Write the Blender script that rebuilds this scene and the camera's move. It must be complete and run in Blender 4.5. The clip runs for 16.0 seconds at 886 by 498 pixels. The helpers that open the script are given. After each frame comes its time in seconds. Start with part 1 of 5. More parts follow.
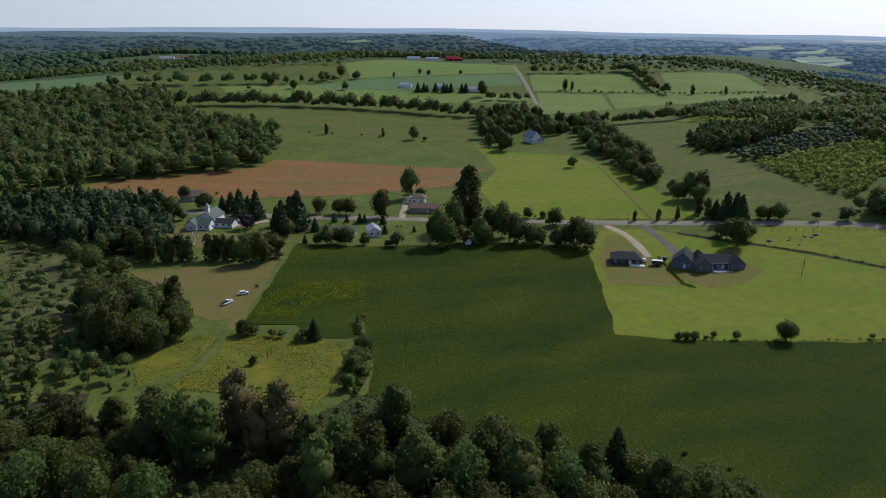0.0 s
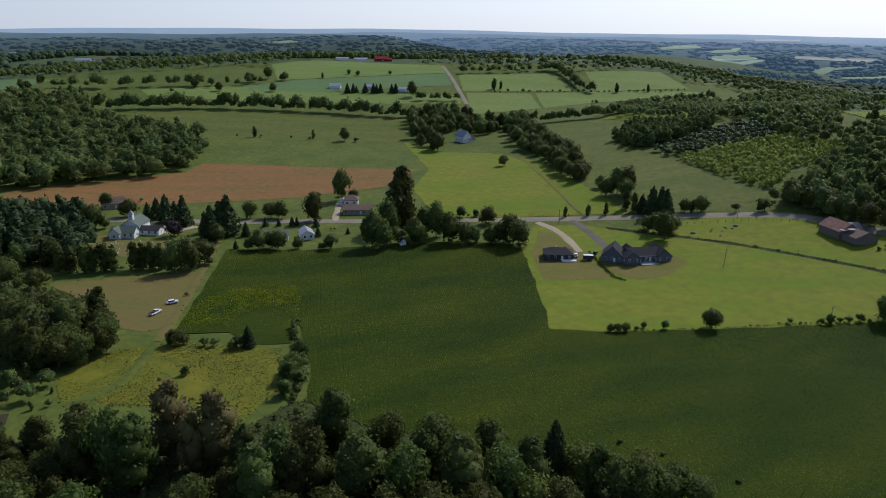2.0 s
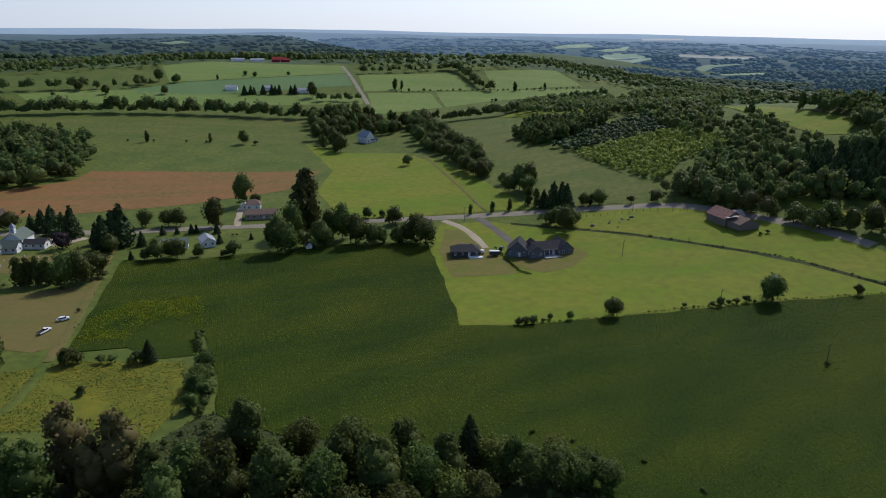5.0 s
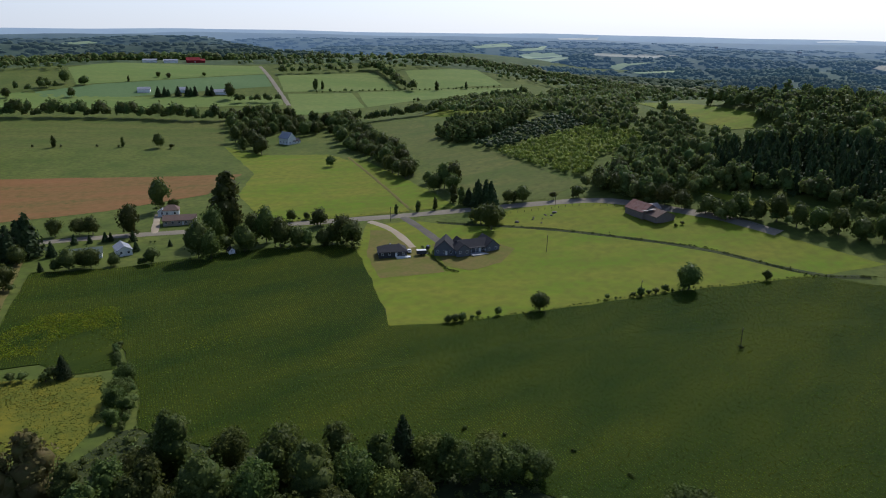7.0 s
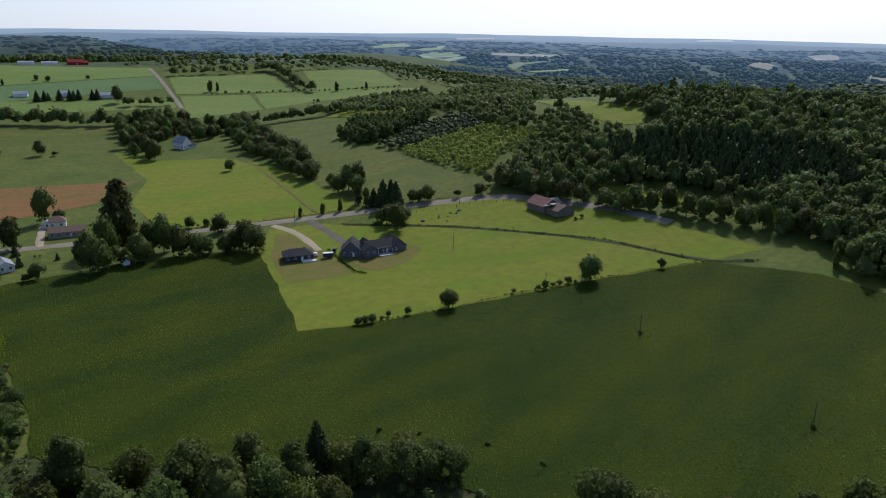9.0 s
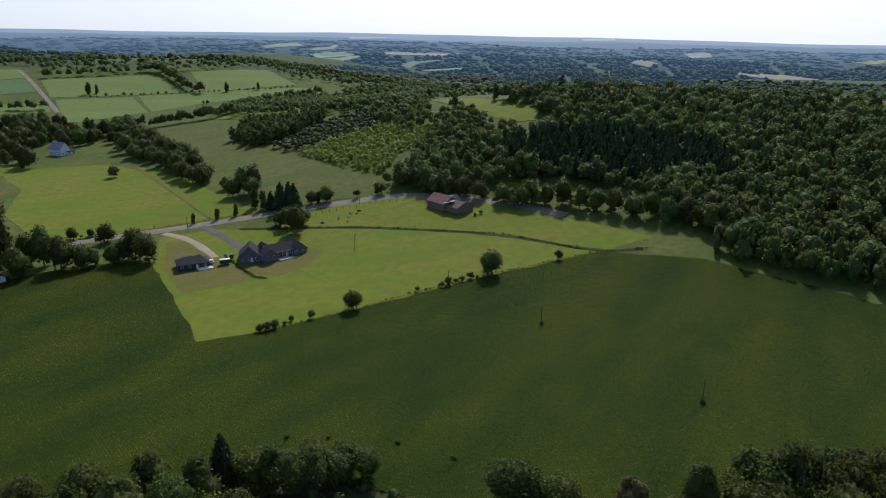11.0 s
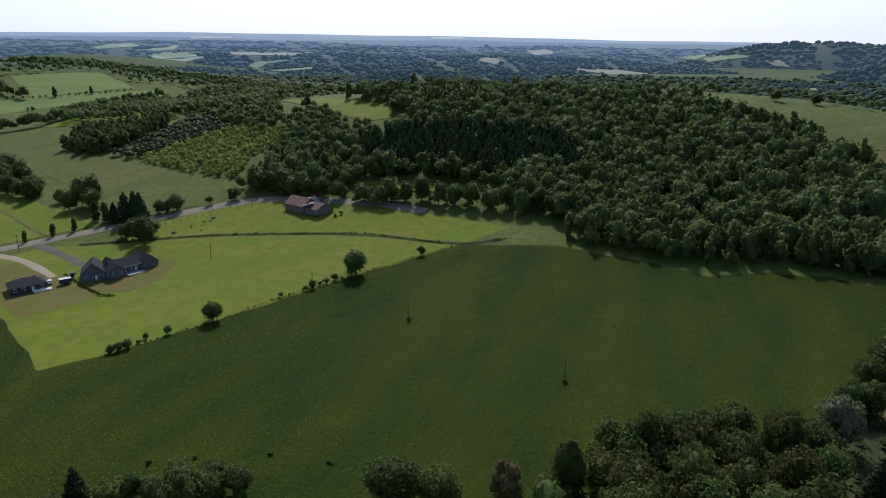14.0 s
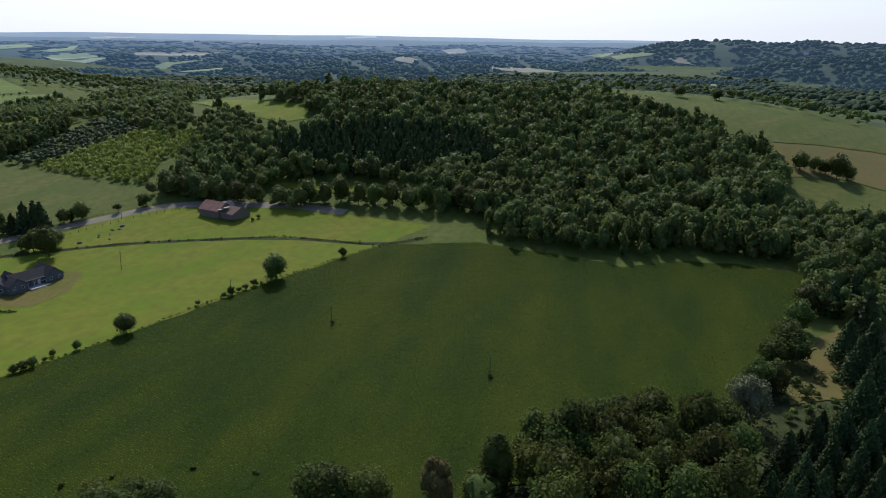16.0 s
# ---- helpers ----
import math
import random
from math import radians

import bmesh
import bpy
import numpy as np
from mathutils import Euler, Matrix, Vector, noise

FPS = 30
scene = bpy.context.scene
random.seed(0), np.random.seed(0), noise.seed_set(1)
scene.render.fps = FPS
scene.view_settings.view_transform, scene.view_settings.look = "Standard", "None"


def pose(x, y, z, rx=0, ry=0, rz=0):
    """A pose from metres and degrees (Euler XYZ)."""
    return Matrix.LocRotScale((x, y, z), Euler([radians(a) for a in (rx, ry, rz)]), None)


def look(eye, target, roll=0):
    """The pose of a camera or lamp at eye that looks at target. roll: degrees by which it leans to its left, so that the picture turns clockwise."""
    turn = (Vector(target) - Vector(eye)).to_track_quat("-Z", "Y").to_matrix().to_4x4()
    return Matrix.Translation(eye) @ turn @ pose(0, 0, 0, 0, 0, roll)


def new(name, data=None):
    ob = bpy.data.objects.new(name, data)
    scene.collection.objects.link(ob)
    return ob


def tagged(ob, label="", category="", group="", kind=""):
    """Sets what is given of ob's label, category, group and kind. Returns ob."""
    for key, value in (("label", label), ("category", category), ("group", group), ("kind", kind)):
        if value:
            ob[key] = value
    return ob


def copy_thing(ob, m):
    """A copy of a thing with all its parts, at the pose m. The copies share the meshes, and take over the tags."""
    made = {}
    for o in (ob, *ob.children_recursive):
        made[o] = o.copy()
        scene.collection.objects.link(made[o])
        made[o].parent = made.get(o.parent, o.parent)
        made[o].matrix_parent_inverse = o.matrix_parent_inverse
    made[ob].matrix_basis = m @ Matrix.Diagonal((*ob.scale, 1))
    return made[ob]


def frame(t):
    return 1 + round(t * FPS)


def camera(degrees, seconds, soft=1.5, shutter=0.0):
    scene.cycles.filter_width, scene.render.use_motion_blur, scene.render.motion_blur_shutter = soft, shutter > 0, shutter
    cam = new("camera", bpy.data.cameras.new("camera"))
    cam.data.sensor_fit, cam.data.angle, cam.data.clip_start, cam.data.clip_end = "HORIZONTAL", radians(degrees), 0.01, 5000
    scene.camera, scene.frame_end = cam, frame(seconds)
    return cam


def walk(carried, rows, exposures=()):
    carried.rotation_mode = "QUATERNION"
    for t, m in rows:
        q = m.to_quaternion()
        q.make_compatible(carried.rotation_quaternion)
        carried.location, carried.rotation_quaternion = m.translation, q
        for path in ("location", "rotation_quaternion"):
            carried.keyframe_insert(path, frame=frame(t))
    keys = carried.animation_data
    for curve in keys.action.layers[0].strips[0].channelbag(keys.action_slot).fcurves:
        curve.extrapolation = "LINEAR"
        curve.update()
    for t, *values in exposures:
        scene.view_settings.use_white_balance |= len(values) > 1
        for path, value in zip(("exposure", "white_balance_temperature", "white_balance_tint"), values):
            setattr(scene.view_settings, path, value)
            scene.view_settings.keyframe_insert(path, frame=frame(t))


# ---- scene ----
cam = camera(64.14, 16.0, soft=1.0)
EYE = Vector((0, 0, 110))
# seconds, heading (degrees right of +y), tilt, lean
TURNS = [
(0.0, -0.02, -17.13, 0.59),
    (0.5, 1.49, -17.12, 0.55),
    (1.0, 2.80, -17.10, 0.51),
    (1.5, 4.10, -17.07, 0.48),
    (2.0, 5.50, -17.06, 0.46),
    (2.5, 6.72, -17.05, 0.46),
    (3.0, 7.78, -17.04, 0.47),
    (3.5, 9.02, -17.01, 0.47),
    (4.0, 10.46, -17.01, 0.43),
    (6.5, 17.79, -17.00, 0.35),
    (7.0, 19.49, -17.00, 0.34),
    (7.5, 21.34, -16.99, 0.33),
    (8.0, 23.22, -16.97, 0.30),
    (8.5, 25.20, -16.97, 0.29),
    (9.0, 27.34, -16.97, 0.25),
    (11.5, 37.63, -17.01, 0.21),
    (12.0, 39.62, -17.02, 0.15),
    (12.5, 41.60, -17.05, 0.10),
    (13.0, 43.53, -17.06, 0.04),
    (13.5, 45.40, -17.07, 0.01),
    (14.0, 47.21, -17.08, -0.02),
    (14.5, 48.88, -17.10, -0.05),
    (15.0, 50.52, -17.12, -0.09),
    (15.5, 52.22, -17.12, -0.11),
    (16.0, 53.83, -17.14, -0.13)
]


def turned(heading, tilt, lean):
    h, p = radians(heading), radians(tilt)
    way = Vector((math.sin(h) * math.cos(p), math.cos(h) * math.cos(p), math.sin(p)))
    return look(EYE, EYE + way, lean)


walk(cam, [(t, turned(h, p, l)) for t, h, p, l in TURNS], [(0, 0.02, 5800, 10), (16, 0.1, 5750, 10)])

# ---- light ----
SUN_AZ, SUN_EL = 47, 44
world = bpy.data.worlds.new("world")
scene.world = world
world.use_nodes = True
wn = world.node_tree
sky = wn.nodes.new("ShaderNodeTexSky")
sky.sky_type, sky.sun_disc = "NISHITA", False
sky.sun_elevation, sky.sun_rotation = radians(SUN_EL), radians(SUN_AZ)
sky.air_density, sky.dust_density, sky.ozone_density = 0.5, 1.5, 2.0
# pale summer haze that thickens towards the horizon
tc = wn.nodes.new("ShaderNodeTexCoord")
sep = wn.nodes.new("ShaderNodeSeparateXYZ")
low = wn.nodes.new("ShaderNodeMapRange")
low.inputs["From Min"].default_value, low.inputs["From Max"].default_value = 0.0, 0.3
low.inputs["To Min"].default_value, low.inputs["To Max"].default_value = 0.82, 0.0
hazy = wn.nodes.new("ShaderNodeMixRGB")
toward = wn.nodes.new("ShaderNodeVectorMath")
toward.operation = "DOT_PRODUCT"
toward.inputs[1].default_value = (math.sin(radians(SUN_AZ)), math.cos(radians(SUN_AZ)), 0.0)
glow = wn.nodes.new("ShaderNodeMapRange")
glow.inputs["From Min"].default_value, glow.inputs["From Max"].default_value = 0.1, 0.95
haze_tone = wn.nodes.new("ShaderNodeMixRGB")
haze_tone.inputs["Color1"].default_value, haze_tone.inputs["Color2"].default_value = (3.9, 4.05, 4.3, 1), (6.0, 5.97, 5.9, 1)
wn.links.new(tc.outputs["Generated"], toward.inputs[0])
wn.links.new(toward.outputs["Value"], glow.inputs["Value"])
wn.links.new(glow.outputs[0], haze_tone.inputs["Fac"])
wn.links.new(haze_tone.outputs[0], hazy.inputs["Color2"])
wn.links.new(tc.outputs["Generated"], sep.inputs[0])
wn.links.new(sep.outputs["Z"], low.inputs["Value"])
wn.links.new(low.outputs[0], hazy.inputs["Fac"])
wn.links.new(sky.outputs[0], hazy.inputs["Color1"])
wn.links.new(hazy.outputs[0], wn.nodes["Background"].inputs[0])
wn.nodes["Background"].inputs[1].default_value = 0.15
sun = new("sun", bpy.data.lights.new("sun", "SUN"))
sun.data.energy, sun.data.angle, sun.data.color = 2.8, radians(0.5), (1.0, 0.93, 0.82)
sa, se = radians(SUN_AZ), radians(SUN_EL)
sun.matrix_world = look((0, 0, 0), (-math.sin(sa) * math.cos(se), -math.cos(sa) * math.cos(se), -math.sin(se)))

# ---- land ----
# rounded hills: centre x, y, half width along and across, turn in degrees, height
HILLS = [
    (-40, 1230, 600, 380, 0, 62),       # farmed ridge ahead
    (-520, 900, 420, 330, 20, 22),     # wooded rise to the west
    (545, 300, 330, 170, -30, 52),     # wooded hill to the east
    (440, 560, 260, 170, -38, 36),     # shoulder with plantations
    (580, 110, 230, 125, -12, 24),      # meadow crest
    (420, 1170, 260, 300, 0, 30),      # shoulder of the farmed ridge
    (850, 2420, 420, 300, 0, 52),      # far hill with a bare field
    (-800, 1950, 600, 350, 15, 55),    # wooded hills to the north-west
]


def ground_z(x, y):
    """Height of the land at x, y (numbers or arrays)."""
    x, y = np.asarray(x, float), np.asarray(y, float)
    r = np.hypot(x, y)
    z = np.zeros_like(r)
    for cx, cy, sx, sy, turn, h in HILLS:
        c, s = math.cos(radians(turn)), math.sin(radians(turn))
        u, v = (c * (x - cx) + s * (y - cy)) / sx, (c * (y - cy) - s * (x - cx)) / sy
        z = z + h * np.exp(-u * u - v * v)
    near = np.clip((r - 60) / 300, 0, 1)
    z = z + 1.2 * near * np.sin(x / 61 + 0.6) * np.sin(y / 73 + 1.1)
    # far country: low rolling valleys
    rough = np.clip((r - 1300) / 900, 0, 1)
    waves = np.sin(x / 310 + 2 * np.sin(y / 700)) + np.sin(y / 260 + 1.7 * np.sin(x / 540 + 1)) + 0.6 * np.sin((x + y) / 170)
    return z + rough * (7 * waves - 12)


# ---- materials ----
def material(name, colors, scale=1.0, fine=8.0, rough=0.9, bump=0.0, vary=0.0, sheen=0.0, leaf=0.0, metal=0.0, streak=None, contrast=0.55, island=0.0):
    """colors: three base colours mixed by broad and fine noise (in metres); vary: by object; leaf: share of light let through."""
    m = bpy.data.materials.new(name)
    m.use_nodes = True
    n, l = m.node_tree.nodes, m.node_tree.links
    b = n["Principled BSDF"]
    b.inputs["Roughness"].default_value = rough
    b.inputs["Metallic"].default_value = metal
    b.inputs["Specular IOR Level"].default_value = 0.1 if rough > 0.5 else 0.5
    g = n.new("ShaderNodeNewGeometry")
    broad = n.new("ShaderNodeTexNoise")
    broad.inputs["Scale"].default_value = 1 / scale
    broad.inputs["Detail"].default_value = 7
    broad.inputs["Roughness"].default_value = 0.62
    small = n.new("ShaderNodeTexNoise")
    small.inputs["Scale"].default_value = fine
    small.inputs["Detail"].default_value = 5
    if streak:
        mp = n.new("ShaderNodeMapping")
        mp.vector_type = "TEXTURE"
        mp.inputs["Rotation"].default_value[2] = radians(streak[0])
        mp.inputs["Scale"].default_value = (1, streak[1], 1)
        l.new(g.outputs["Position"], mp.inputs["Vector"])
        l.new(mp.outputs[0], broad.inputs["Vector"])
    else:
        l.new(g.outputs["Position"], broad.inputs["Vector"])
    l.new(g.outputs["Position"], small.inputs["Vector"])
    r1 = n.new("ShaderNodeMapRange")
    r1.inputs["From Min"].default_value, r1.inputs["From Max"].default_value = 0.35, 0.65
    l.new(broad.outputs["Fac"], r1.inputs["Value"])
    r2 = n.new("ShaderNodeMapRange")
    r2.inputs["From Min"].default_value, r2.inputs["From Max"].default_value = 0.3, 0.7
    l.new(small.outputs["Fac"], r2.inputs["Value"])
    m1 = n.new("ShaderNodeMixRGB")
    m1.inputs["Color1"].default_value, m1.inputs["Color2"].default_value = (*colors[0], 1), (*colors[1], 1)
    l.new(r1.outputs[0], m1.inputs["Fac"])
    m2 = n.new("ShaderNodeMixRGB")
    m2.inputs["Color2"].default_value = (*colors[2], 1)
    half = n.new("ShaderNodeMath")
    half.operation = "MULTIPLY"
    half.inputs[1].default_value = contrast
    l.new(r2.outputs[0], half.inputs[0])
    l.new(half.outputs[0], m2.inputs["Fac"])
    l.new(m1.outputs[0], m2.inputs["Color1"])
    out = m2.outputs[0]
    if vary:
        info = n.new("ShaderNodeObjectInfo")
        hsv = n.new("ShaderNodeHueSaturation")
        for socket, lo, hi in (("Hue", 0.5 - 0.055 * vary, 0.5 + 0.006 * vary), ("Value", 1 - 0.45 * vary, 1 + 0.45 * vary)):
            mr = n.new("ShaderNodeMapRange")
            mr.inputs["To Min"].default_value, mr.inputs["To Max"].default_value = lo, hi
            l.new(info.outputs["Random"], mr.inputs["Value"])
            l.new(mr.outputs[0], hsv.inputs[socket])
        l.new(out, hsv.inputs["Color"])
        out = hsv.outputs[0]
    if island:
        hsv = n.new("ShaderNodeHueSaturation")
        for socket, lo, hi in (("Hue", 0.5 - 0.03 * island, 0.5 + 0.012 * island), ("Value", 1 - 0.4 * island, 1 + 0.4 * island)):
            mr = n.new("ShaderNodeMapRange")
            mr.inputs["To Min"].default_value, mr.inputs["To Max"].default_value = lo, hi
            l.new(g.outputs["Random Per Island"], mr.inputs["Value"])
            l.new(mr.outputs[0], hsv.inputs[socket])
        l.new(out, hsv.inputs["Color"])
        out = hsv.outputs[0]
    l.new(out, b.inputs["Base Color"])
    if bump:
        bp = n.new("ShaderNodeBump")
        bp.inputs["Strength"].default_value = 0.8
        bp.inputs["Distance"].default_value = bump
        l.new(small.outputs["Fac"], bp.inputs["Height"])
        l.new(bp.outputs[0], b.inputs["Normal"])
    if leaf:
        tr = n.new("ShaderNodeBsdfTranslucent")
        l.new(out, tr.inputs["Color"])
        mix = n.new("ShaderNodeMixShader")
        mix.inputs[0].default_value = leaf
        l.new(b.outputs[0], mix.inputs[1])
        l.new(tr.outputs[0], mix.inputs[2])
        l.new(mix.outputs[0], n["Material Output"].inputs["Surface"])
    return m


GRASS = material("grass", [(0.08, 0.115, 0.018), (0.135, 0.155, 0.03), (0.06, 0.075, 0.018)], 30, 0.3, contrast=0.7)
LAWN_M = material("mown_grass", [(0.115, 0.19, 0.008), (0.20, 0.195, 0.022), (0.12, 0.13, 0.016)], 22, 0.22, streak=(72, 2.5), contrast=0.8)
# canopy darker, tips paler: the glints of the leaves are put into the colour
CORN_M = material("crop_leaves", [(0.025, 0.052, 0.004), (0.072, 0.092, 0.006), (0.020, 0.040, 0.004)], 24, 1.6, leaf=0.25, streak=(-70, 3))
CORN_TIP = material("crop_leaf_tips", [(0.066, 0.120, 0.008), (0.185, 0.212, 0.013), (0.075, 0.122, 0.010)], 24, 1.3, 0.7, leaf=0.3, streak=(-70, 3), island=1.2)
SOIL = material("stubble_soil", [(0.205, 0.098, 0.036), (0.115, 0.098, 0.024), (0.24, 0.125, 0.05)], 14, 0.25, streak=(85, 5), contrast=0.7)
HAY = material("hay_field", [(0.085, 0.12, 0.02), (0.145, 0.145, 0.035), (0.07, 0.085, 0.02)], 18, 0.25, streak=(80, 4), contrast=0.75)
DRY = material("dry_mown_grass", [(0.145, 0.115, 0.035), (0.105, 0.115, 0.026), (0.17, 0.125, 0.05)], 9, 0.4, streak=(80, 3))
GOLD_M = material("goldenrod_meadow", [(0.115, 0.13, 0.016), (0.19, 0.165, 0.016), (0.085, 0.105, 0.016)], 8, 0.35, contrast=0.6)
WILD_M = material("wild_grass", [(0.085, 0.105, 0.028), (0.17, 0.15, 0.06), (0.045, 0.06, 0.02)], 7, 0.35, contrast=0.8)
FIELD_M = material("far_field", [(0.13, 0.19, 0.04), (0.18, 0.215, 0.055), (0.11, 0.155, 0.04)], 40, 0.15, streak=(75, 4))
BLUE_M = material("bluish_crop", [(0.10, 0.16, 0.058), (0.12, 0.18, 0.066), (0.085, 0.14, 0.05)], 60, 0.2)
ROAD_M = material("asphalt_road", [(0.22, 0.19, 0.14), (0.27, 0.235, 0.175), (0.18, 0.16, 0.12)], 12, 0.8)
GRAVEL = material("gravel", [(0.36, 0.29, 0.20), (0.42, 0.35, 0.25), (0.28, 0.23, 0.16)], 8, 1.5)
DRIVE = material("dark_gravel", [(0.125, 0.11, 0.09), (0.165, 0.145, 0.115), (0.095, 0.085, 0.07)], 8, 1.5)
WATER = material("pond_water", [(0.05, 0.04, 0.025), (0.06, 0.05, 0.03), (0.04, 0.035, 0.02)], 8, 1.0, 0.6)
FOREST_M = material("weedy_floor", [(0.04, 0.055, 0.018), (0.075, 0.085, 0.026), (0.03, 0.038, 0.014)], 6, 0.4, contrast=0.8)
LEAF = material("broad_leaves", [(0.085, 0.125, 0.026), (0.14, 0.17, 0.038), (0.040, 0.066, 0.018)], 14, 2.2, 0.55, vary=0.75, leaf=0.45, contrast=0.85)
NEEDLE = material("needles", [(0.038, 0.066, 0.020), (0.055, 0.085, 0.026), (0.026, 0.048, 0.015)], 14, 0.5, 0.6, vary=0.6, leaf=0.15)
LEAF_LIGHT = material("young_leaves", [(0.25, 0.31, 0.05), (0.33, 0.36, 0.065), (0.18, 0.24, 0.04)], 10, 0.3, 0.6, leaf=0.35)
FAR_FLOOR = material("far_woodland_floor", [(0.055, 0.085, 0.035), (0.10, 0.13, 0.05), (0.045, 0.07, 0.03)], 60, 0.05)
WORN = material("worn_lawn", [(0.125, 0.135, 0.022), (0.18, 0.135, 0.045), (0.105, 0.105, 0.022)], 9, 0.5)
BARK = material("bark", [(0.10, 0.08, 0.06), (0.14, 0.11, 0.09), (0.06, 0.05, 0.04)], 2, 4)

# ---- plan, in metres ----
CORN = [(-78, 360), (-40, 355), (5, 362), (44, 363), (75, 352), (71, 297), (66, 248), (87, 242), (127, 239), (192, 232), (248, 220), (249, 219), (279, 184), (284, 161), (291, 140), (295, 114), (316, 96), (329, 74), (337, 46), (301, 44), (268, 43), (238, 40), (208, 43), (190, 54), (165, 64), (140, 72), (118, 84), (93, 106), (81, 124), (70, 139), (60, 151), (45, 163), (20, 172), (-4, 183), (-23, 199), (-24, 223), (-32, 263), (-44, 279), (-55, 271), (-57, 253), (-77, 253), (-77, 300)]
SWALE = [(-55, 271), (-44, 279), (-34, 270), (-32, 242), (-47, 241), (-57, 253)]
LAWN = [(74, 342), (71, 297), (66, 248), (87, 242), (127, 239), (192, 232), (248, 220), (229, 266), (184, 324), (141, 355), (115, 377), (89, 383)]
PASTURE = [(146, 369), (206, 365), (228, 344), (259, 290), (283, 214), (248, 220), (229, 266), (184, 324), (145, 348)]
BROWN = [(-251, 497), (-147, 557), (-140, 585), (-87, 578), (33, 546), (6, 492), (-56, 473), (-182, 459), (-244, 477)]
HAYUP = [(-293, 779), (-143, 796), (33, 789), (26, 671), (-124, 684), (-162, 687), (-185, 762)]
HAYLOW = [(-162, 687), (-124, 684), (26, 671), (41, 544), (-87, 578), (-140, 585)]
BRIGHT = [(41, 544), (26, 666), (56, 614), (106, 589), (117, 549), (119, 396), (35, 407), (25, 481)]
BRIGHTB = [(116, 568), (128, 541), (144, 423), (146, 390), (121, 396)]
EASTFIELD = [(166, 713), (216, 711), (207, 570), (218, 498), (226, 385), (196, 374), (164, 385), (165, 458), (167, 588)]
MOWN = [(-148, 312), (-86, 325), (-81, 315), (-79, 261), (-89, 255), (-99, 260), (-125, 290)]
GOLD = [(-75, 245), (-53, 241), (-36, 237), (-33, 207), (-41, 188), (-58, 197), (-81, 201), (-97, 201), (-105, 220), (-94, 239)]
WILD = [(-234, 357), (-194, 348), (-149, 312), (-135, 283), (-155, 276), (-132, 228), (-139, 200)]
FARBLUE = [(-605, 982), (-474, 1018), (-410, 979), (-427, 914), (-534, 864)]
FIELDA = [(-152, 1104), (-96, 1156), (101, 1113), (103, 1039), (-128, 979)]
FIELDB = [(-166, 937), (-105, 982), (102, 1035), (103, 955), (-62, 910), (-161, 904)]
FIELDC = [(-279, 897), (-180, 934), (-69, 910), (107, 898), (103, 853), (-125, 851), (-263, 868)]
FIELDD = [(118, 1027), (258, 1030), (266, 925), (114, 923)]
FIELDE = [(307, 1041), (430, 1062), (424, 945), (289, 918)]
FIELDF = [(116, 911), (198, 912), (192, 816), (108, 793)]
FIELDG = [(206, 915), (446, 929), (438, 896), (262, 848), (195, 816)]
FIELDI = [(229, 717), (403, 835), (410, 784), (314, 638), (243, 692)]
CLEARING = [(383, 559), (393, 518), (391, 415), (366, 392), (352, 405), (357, 472)]
STRIP = [(270, 341), (284, 314), (304, 276), (295, 268), (277, 305)]
MEADOWE = [(566, 249), (575, 211), (569, 163), (577, 139), (628, 92), (687, 50), (582, 40), (513, 107), (508, 121), (520, 165), (533, 204)]
MEADOWE2 = [(512, 106), (581, 39), (491, 30), (489, 51), (462, 82), (495, 90)]
DARKF = [(453, 81), (484, 50), (488, 30), (434, 24), (421, 69)]
NEAR_FLOOR = [(-152, 203), (-120, 185), (-101, 182), (-75, 183), (-52, 179), (-37, 187), (-27, 199), (-23, 199), (-4, 183), (20, 172), (45, 163), (60, 151), (70, 139), (81, 124), (93, 106), (118, 84), (140, 72), (165, 64), (190, 54), (208, 43), (233, 39), (278, -4), (167, -16), (72, 87), (23, 104), (-87, 103)]
YARD_A = [(89, 373), (97, 368), (99, 353), (103, 334), (107, 312), (106, 297), (94, 298), (76, 301), (77, 332)]
YARD_B = [(113, 336), (128, 340), (141, 327), (149, 311), (135, 297), (117, 293), (109, 305)]
CHURCHYARD = [(-161, 400), (-146, 388), (-128, 380), (-108, 378), (-96, 367), (-101, 351), (-127, 350), (-160, 359), (-172, 381)]
CHURCHDRIVE = [(-140, 414), (-118, 415), (-102, 406), (-116, 393), (-125, 399), (-137, 404)]
PALE = [(-76, 261), (-74, 286), (-62, 300), (-37, 302), (-32, 275), (-32, 263), (-44, 281), (-56, 273), (-59, 262)]
PALE_SPOT = [(-11, 253), (-5, 258), (8, 258), (10, 251), (-1, 247)]
POND = [(-126, 191), (-118, 196), (-110, 198), (-108, 192), (-117, 187), (-124, 187)]
GLADE = [(274, 31), (313, 12), (243, 5), (218, 28), (228, 31)]
ROAD = [(-170, 425), (-124, 423), (-84, 414), (-56, 414), (-29, 411), (-2, 407), (38, 403), (88, 395), (144, 383), (174, 375), (214, 359), (229, 346), (248, 314), (262, 290), (271, 257)]
FARROAD = [(103, 1107), (107, 998), (109, 847), (107, 733), (125, 617), (141, 540), (146, 473), (139, 392)]
DRIVEA = [(92, 388), (100, 371), (102, 349), (102, 335)]
DRIVEB = [(112, 387), (115, 368), (117, 347), (118, 329)]
TRACK = [(-87, 396), (-82, 308), (-80.7, 270), (-81.4, 245), (-82, 221), (-86, 210), (-96, 201), (-106, 196)]
DITCH = [(127, 368), (155, 347), (183, 322), (229, 266), (248, 220), (272, 205)]
FENCE = [(118, 565), (119, 481), (120, 399)]
VDRIVE = [(-25, 411), (-25, 434), (-24, 454)]
